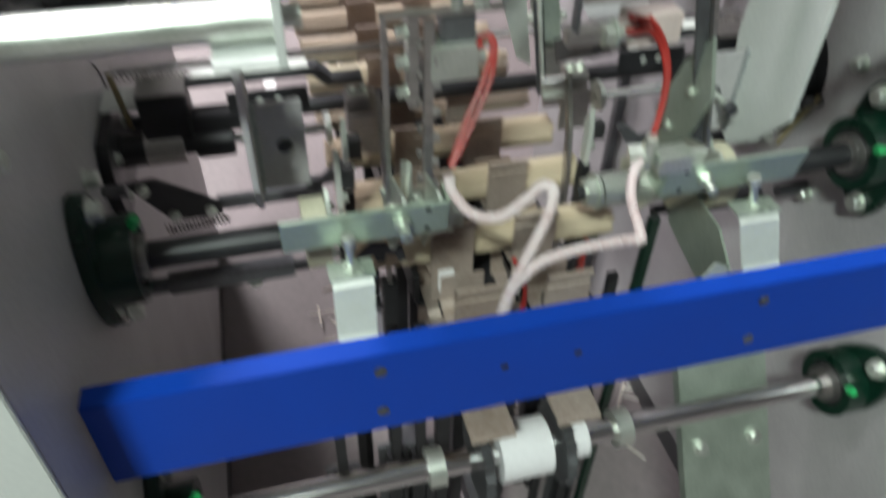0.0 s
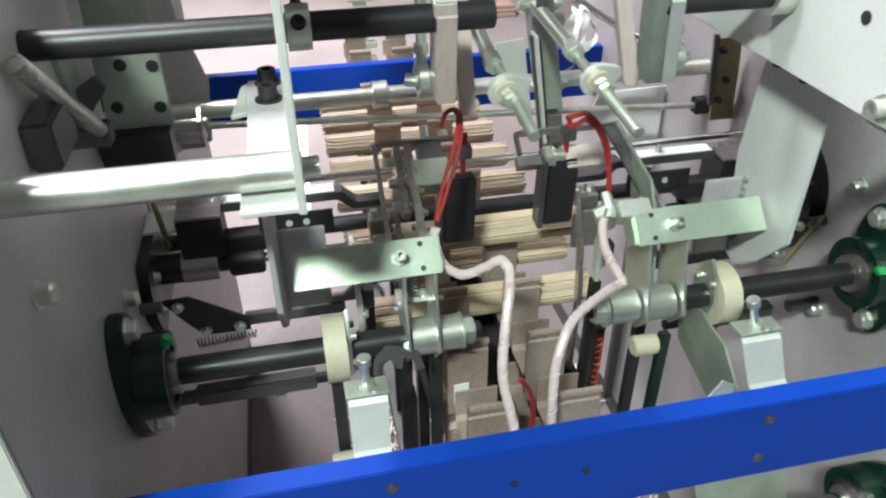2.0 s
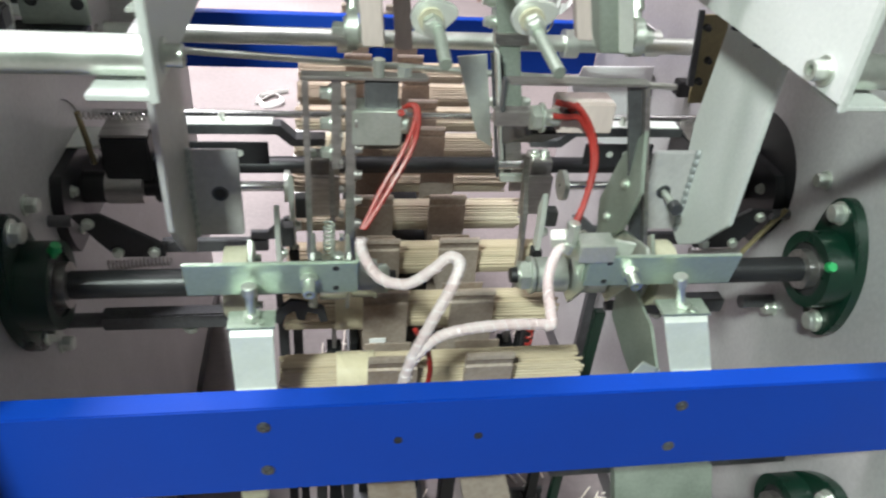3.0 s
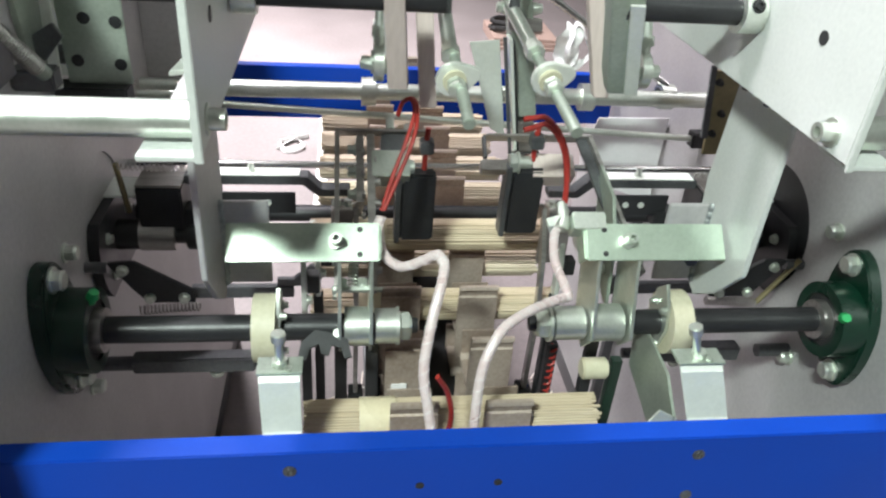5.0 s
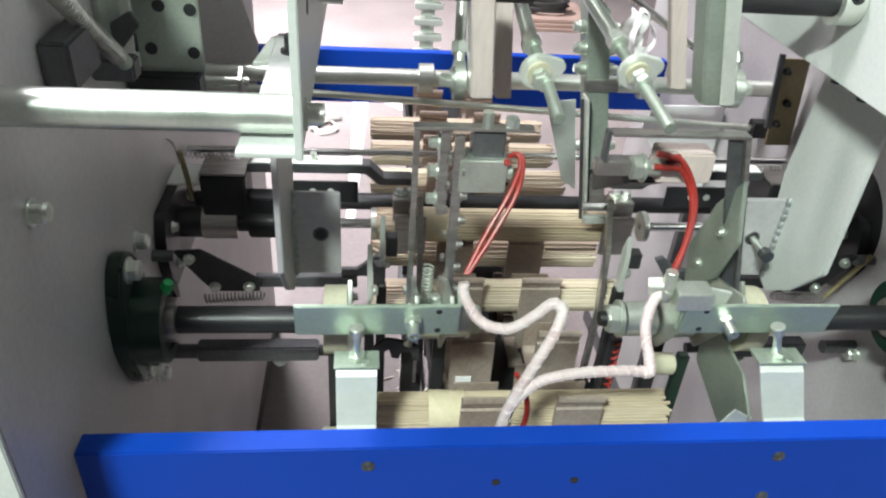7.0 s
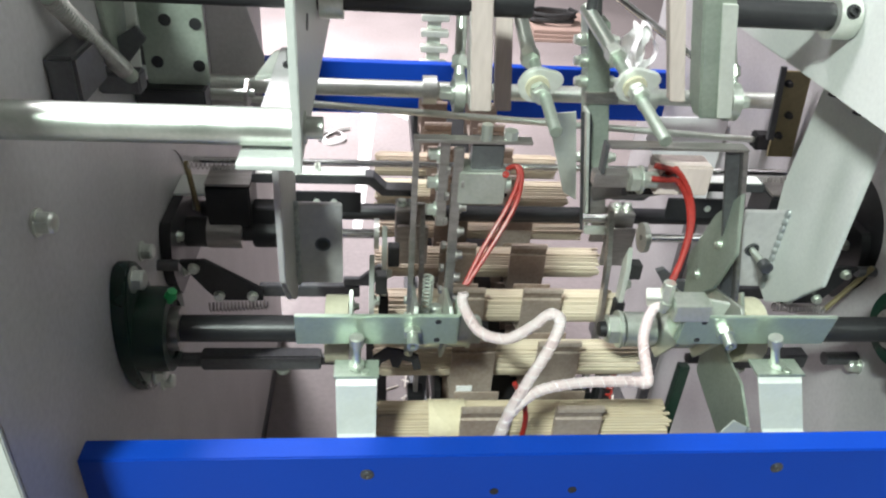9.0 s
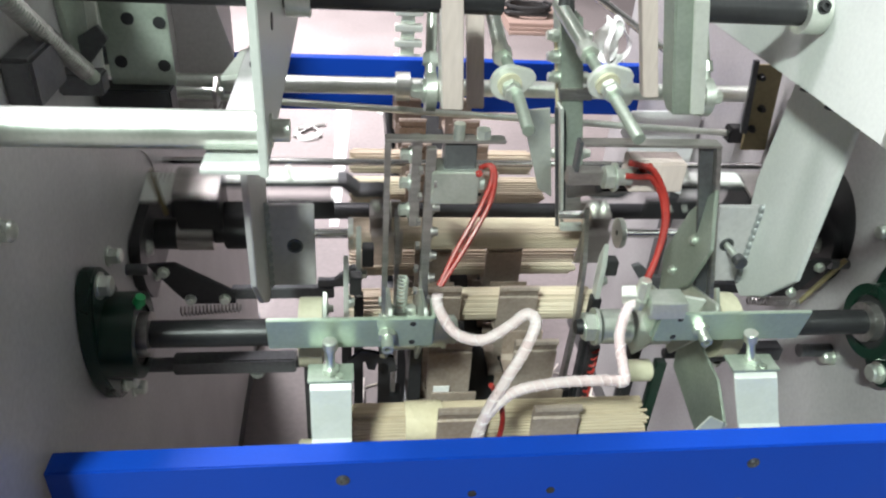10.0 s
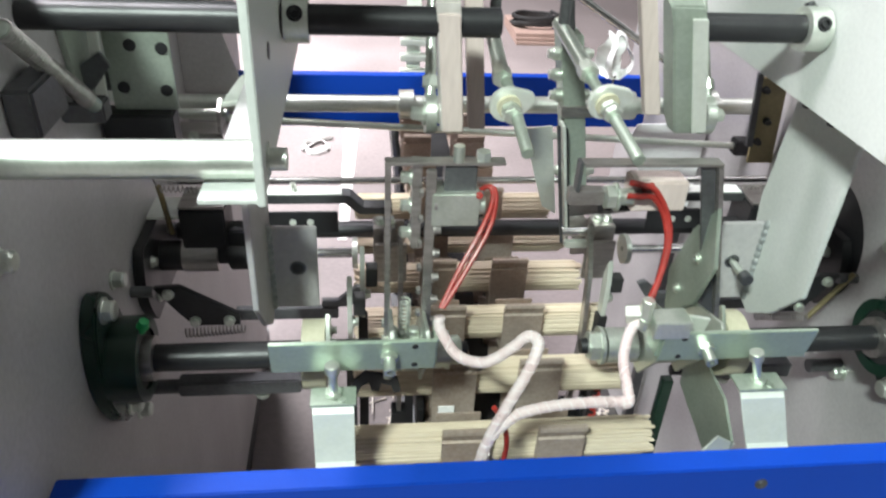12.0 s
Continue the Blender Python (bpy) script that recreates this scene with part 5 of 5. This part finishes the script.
part("eye", pipe(B(), (0.372, 1.052, 0.972), (0.396, 1.052, 0.972), 0.021, 0.0132, 24), ZINC, t, "bright rod eye", 0.001)


def fork(x, y, z, h, label):
    t = thing("gripper_fork", (x, y, z), label, "gripper", "gripper forks")
    part("blade", prism(B(), [(y - 0.006, z), (y + 0.010, z), (y + 0.012, z + h * 0.7), (y + 0.002, z + h), (y - 0.006, z + h * 0.65)], "x", x - 0.003, x + 0.003), GALV, t, "bright steel blade", 0.0006)
    part("clip", box(B(), x + 0.004, x + 0.018, y - 0.006, y + 0.010, z + h * 0.45, z + h * 0.72), RUBBER, t, "black clip", 0.001)
    hex_bolt(t, (x + 0.003, y + 0.002, z + h * 0.3), (1, 0, 0), 0.006, 0.005)
    part("stem", box(B(), x - 0.006, x + 0.006, y - 0.008, y + 0.008, 0.06, z), BLACK, t, "", 0.001)


fork(-0.190, 0.660, 0.820, 0.095, "bright gripper blade on a black stem")
fork(-0.175, 0.700, 0.830, 0.100, "bright gripper blade on a black stem")
fork(0.128, 0.690, 0.830, 0.080, "gripper blade with black clip on a stem")


def lifting_finger(x):
    t = thing("lifting_finger", (x, 0.69, 0.70), "worn bare steel lifting finger beside the pockets", "lever", "lifting fingers")
    part("blade", prism(B(), [(0.70, 0.66), (0.715, 0.66), (0.708, 0.78), (0.720, 0.86), (0.745, 0.93), (0.738, 0.935), (0.708, 0.87), (0.694, 0.78)], "x", x - 0.003, x + 0.003), BRUSHED, t, "", 0.0008)
    part("base", box(B(), x - 0.010, x + 0.010, 0.695, 0.72, 0.06, 0.66), BLACK, t, "", 0.001)


lifting_finger(0.112)
lifting_finger(-0.128)

# the lifter: upright rods that carry a bundle up to the winding axis, in sleeves that stand on the floor
LIFTER = thing("lifter", (0, 0.6, 0.45), "black steel lifter rods with cream nylon blocks", "lifter")
for x, y in ((-0.112, 0.585), (-0.147, 0.590), (-0.228, 0.570), (0.160, 0.615)):
    part("rod", box(B(), x - 0.007, x + 0.007, y - 0.006, y + 0.006, 0.24, 0.845), BLACK, LIFTER, "", 0.001)
    t = thing("lifter_sleeve", (x, y, 0.0), "black square steel sleeve round a lifter rod", "sleeve", "lifter sleeves")
    for k in (-1, 1):
        part("cheek", box(B(), x + k * 0.0078, x + k * 0.014, y - 0.012, y + 0.012, 0.0, 0.42), BLACK, t, "", 0.001)
    part("foot", box(B(), x - 0.025, x + 0.025, y + 0.0125, y + 0.020, 0.0, 0.42), GREY, t, "", 0.001)
for x, y, z in ((-0.228, 0.5635, 0.72), (0.160, 0.6085, 0.79)):
    part("nylon_block", rod(B(), (x - 0.016, y - 0.014, z), (x + 0.016, y - 0.014, z), 0.0135, seg=24), NYLON, LIFTER, "cream nylon roller", 0.002)
t = thing("stand_post", (0.189, 0.60, 0), "dark steel post standing below the pivot shaft", "post")
part("post", box(B(), 0.183, 0.196, 0.594, 0.606, 0.0, 0.800), GREEN, t, "", 0.001)
t = thing("spiral_cable", (0.12, 0.635, 0.64), "red spiral cable hanging beside the conveyor", "cable")
part("coil", coil(B(), (0.118, 0.63, 0.62), (0.122, 0.64, 0.79), 0.0034, 0.0019, 16), RED, t)
part("holder", box(B(), 0.113, 0.127, 0.638, 0.650, 0.0, 0.79), BLACK, t, "black holder post", 0.001)

t = thing("overhead_rail", (0, 0.7, 1.45), "grey steel rail joining the overhead plates", "rail")
part("rail", box(B(), -0.2375, 0.2375, 0.655, 0.85, 1.4505, 1.49), GREY, t, "", 0.002)


def rack(x, y, z, n, label):
    t = thing("notched_rack", (x, y, 0), label, "rack")
    part("upright", box(B(), x - 0.010, x + 0.030, y + 0.031, y + 0.045, 0.0, z + 0.045 * n), GALV, t)
    for k in range(n):
        part("rung", box(B(), x - 0.029, x + 0.05, y, y + 0.03, z + 0.045 * k, z + 0.045 * k + 0.018), GALV, t, "", 0.002)


rack(-0.030, 2.05, 0.52, 8, "pale notched rack standing on the floor behind the machine")


# ---- what moves ----
CYCLE, START = 2.955, 0.11  # seconds a cycle takes, and when the first one begins
ADVANCES = [START + CYCLE * c + 2.52 for c in range(4)]
ADVANCE_TIME = 0.36


def cyclic(keys):
    """Rows of (seconds into the cycle, value), repeated over the clip."""
    out = []
    for c in range(-1, 5):
        out += [(START + c * CYCLE + t, v) for t, v in keys]
    out.sort()

    def value(t):
        for (a, p), (b, q) in zip(out, out[1:]):
            if a <= t <= b:
                return p + (q - p) * (t - a) / (b - a) if b > a else q
        return out[-1][1]
    inside = [(t, v) for t, v in out if 0 < t < 12]
    return [(0.0, value(0.0)), *inside, (12.0, value(12.0))]


SWING = [(1.41, 0.0), (1.50, 9.0), (1.60, 31.0), (1.70, 50.0), (1.80, 54.0), (2.08, 54.0), (2.20, 44.0), (2.30, 24.0), (2.42, 5.0), (2.48, 0.0)]


def progress(t):
    """Whole pitches that the conveyor has gone since the clip's start."""
    n = 0.0
    for a in ADVANCES:
        n += min(1.0, max(0.0, (t - a) / ADVANCE_TIME))
    return n


def step_times():
    ts = [0.0]
    for a in ADVANCES:
        ts += [a, a + 0.09, a + 0.18, a + 0.27, a + ADVANCE_TIME]
    return sorted(set(ts + [12.0]))


def motions():
    def swing(v):
        return pose(0, AY, AZ, -v)
    rows = [(t, swing(v)) for t, v in cyclic(SWING)]
    walk(ARM_L, rows)
    walk(ARM_R, rows)
    # the jaws reach inwards and the leads stand up while the arms are tilted back
    for arm, dx, lean in ((ARM_L, 0.022, -11.0), (ARM_R, -0.006, -24.0)):
        jaw, way, leads, foot = RIDERS[arm]
        at = foot - arm.matrix_basis.translation
        walk(jaw, [(t, Matrix.Translation(Vector((dx, 0, 0)) * (v / 54) - way * (0.030 * v / 54))) for t, v in cyclic(SWING)])
        for lead in leads:
            walk(lead, [(t, Matrix.Translation(at) @ pose(0, 0, 0, 66 * v / 54, lean * v / 54, 0) @ Matrix.Translation(-at)) for t, v in cyclic(SWING)])
    # the cables follow them, each length from its near end to its far end
    pivot = pose(0, AY, AZ)

    def carried(p, v):
        return swing(v) @ pivot.inverted() @ p

    def laid(name, near, far):
        """The length of cable turned to point from near to far, its far end held."""
        ob, p, q = CABLES[name]
        return Matrix.Translation(far) @ (q - p).rotation_difference(far - near).to_matrix().to_4x4()
    follow = {name: [] for name in CABLES}
    for t, v in cyclic(SWING):
        f = v / 54
        base, apex, end = CABLES["rising_cable"][1], CABLES["rising_cable"][2].lerp(Vector((-0.036, 0.530, 0.981)), f), carried(CABLES["looped_cable"][2], v)
        apex = end + (apex - end).normalized() * (CABLES["looped_cable"][2] - CABLES["looped_cable"][1]).length
        follow["rising_cable"].append((t, laid("rising_cable", base, apex)))
        follow["looped_cable"].append((t, laid("looped_cable", apex, end)))
        base, bend, end = CABLES["branch_cable"][1], CABLES["branch_cable"][2].lerp(Vector((0.098, 0.555, 0.908)), f), carried(CABLES["upper_cable"][2], v)
        bend = end + (bend - end).normalized() * (CABLES["upper_cable"][2] - CABLES["upper_cable"][1]).length
        follow["branch_cable"].append((t, laid("branch_cable", base, bend)))
        follow["upper_cable"].append((t, laid("upper_cable", bend, end)))
    for name, ob_rows in follow.items():
        walk(CABLES[name][0], ob_rows)
    for ob, k in pockets:
        walk(ob, [(t, conveyor_at(k - progress(t))) for t in step_times()])
    # bundles: k is the place at the clip's start; each is lifted from place 1, held on the winding axis, and laid back
    for ob, k in bundles:
        ob_rows = {t: conveyor_at(k - progress(t)) for t in step_times()}
        n = k - 1  # the cycle in which it lies in place 1
        if 0 <= n <= 4:
            for f, y, z, a in LIFT:
                t = START + n * CYCLE + f
                if 0 <= t <= 12:
                    ob_rows[t] = pose(0, y, z, a)
        walk(ob, sorted(ob_rows.items(), key=lambda r: r[0]))
    turn = []
    for c in range(4):
        for i, f in enumerate((0.98, 1.08, 1.18, 1.28, 1.38, 1.48)):
            turn.append((START + c * CYCLE + f, 360.0 * c + 72.0 * i))
    for ob in ROTORS:
        walk(ob, [(0.0, pose(0, WY, WZ, 0)), *[(t, pose(0, WY, WZ, a)) for t, a in turn], (12.0, pose(0, WY, WZ, 0))])
    rise = [(0.20, 0.0), (0.40, 1.0), (2.32, 1.0), (2.50, 0.0)]
    walk(LIFTER, [(t, pose(0, 0.6, 0.45 - 0.15 * (1 - v))) for t, v in cyclic(rise)])
    feed = [(0.95, 0.0), (1.20, 1.0), (1.62, 1.0), (1.75, 0.0)]
    walk(TAPE_STRIP, [(t, pose(0.066 + 0.012 * (1 - v), 0.74 + 0.045 * (1 - v), 0.95 + 0.105 * (1 - v))) for t, v in cyclic(feed)])
    walk(DISPENSER, [(t, pose(0.087 - 0.018 * v, 0.76, 1.0 + 0.085 * v)) for t, v in cyclic([(1.20, 0.0), (1.55, 1.0), (2.45, 1.0), (2.78, 0.0)])])
    for ob in LEVERS:
        walk(ob, [(t, pose(*ob.matrix_basis.translation, v * 0.35, 0, 0)) for t, v in cyclic(SWING)])


motions()
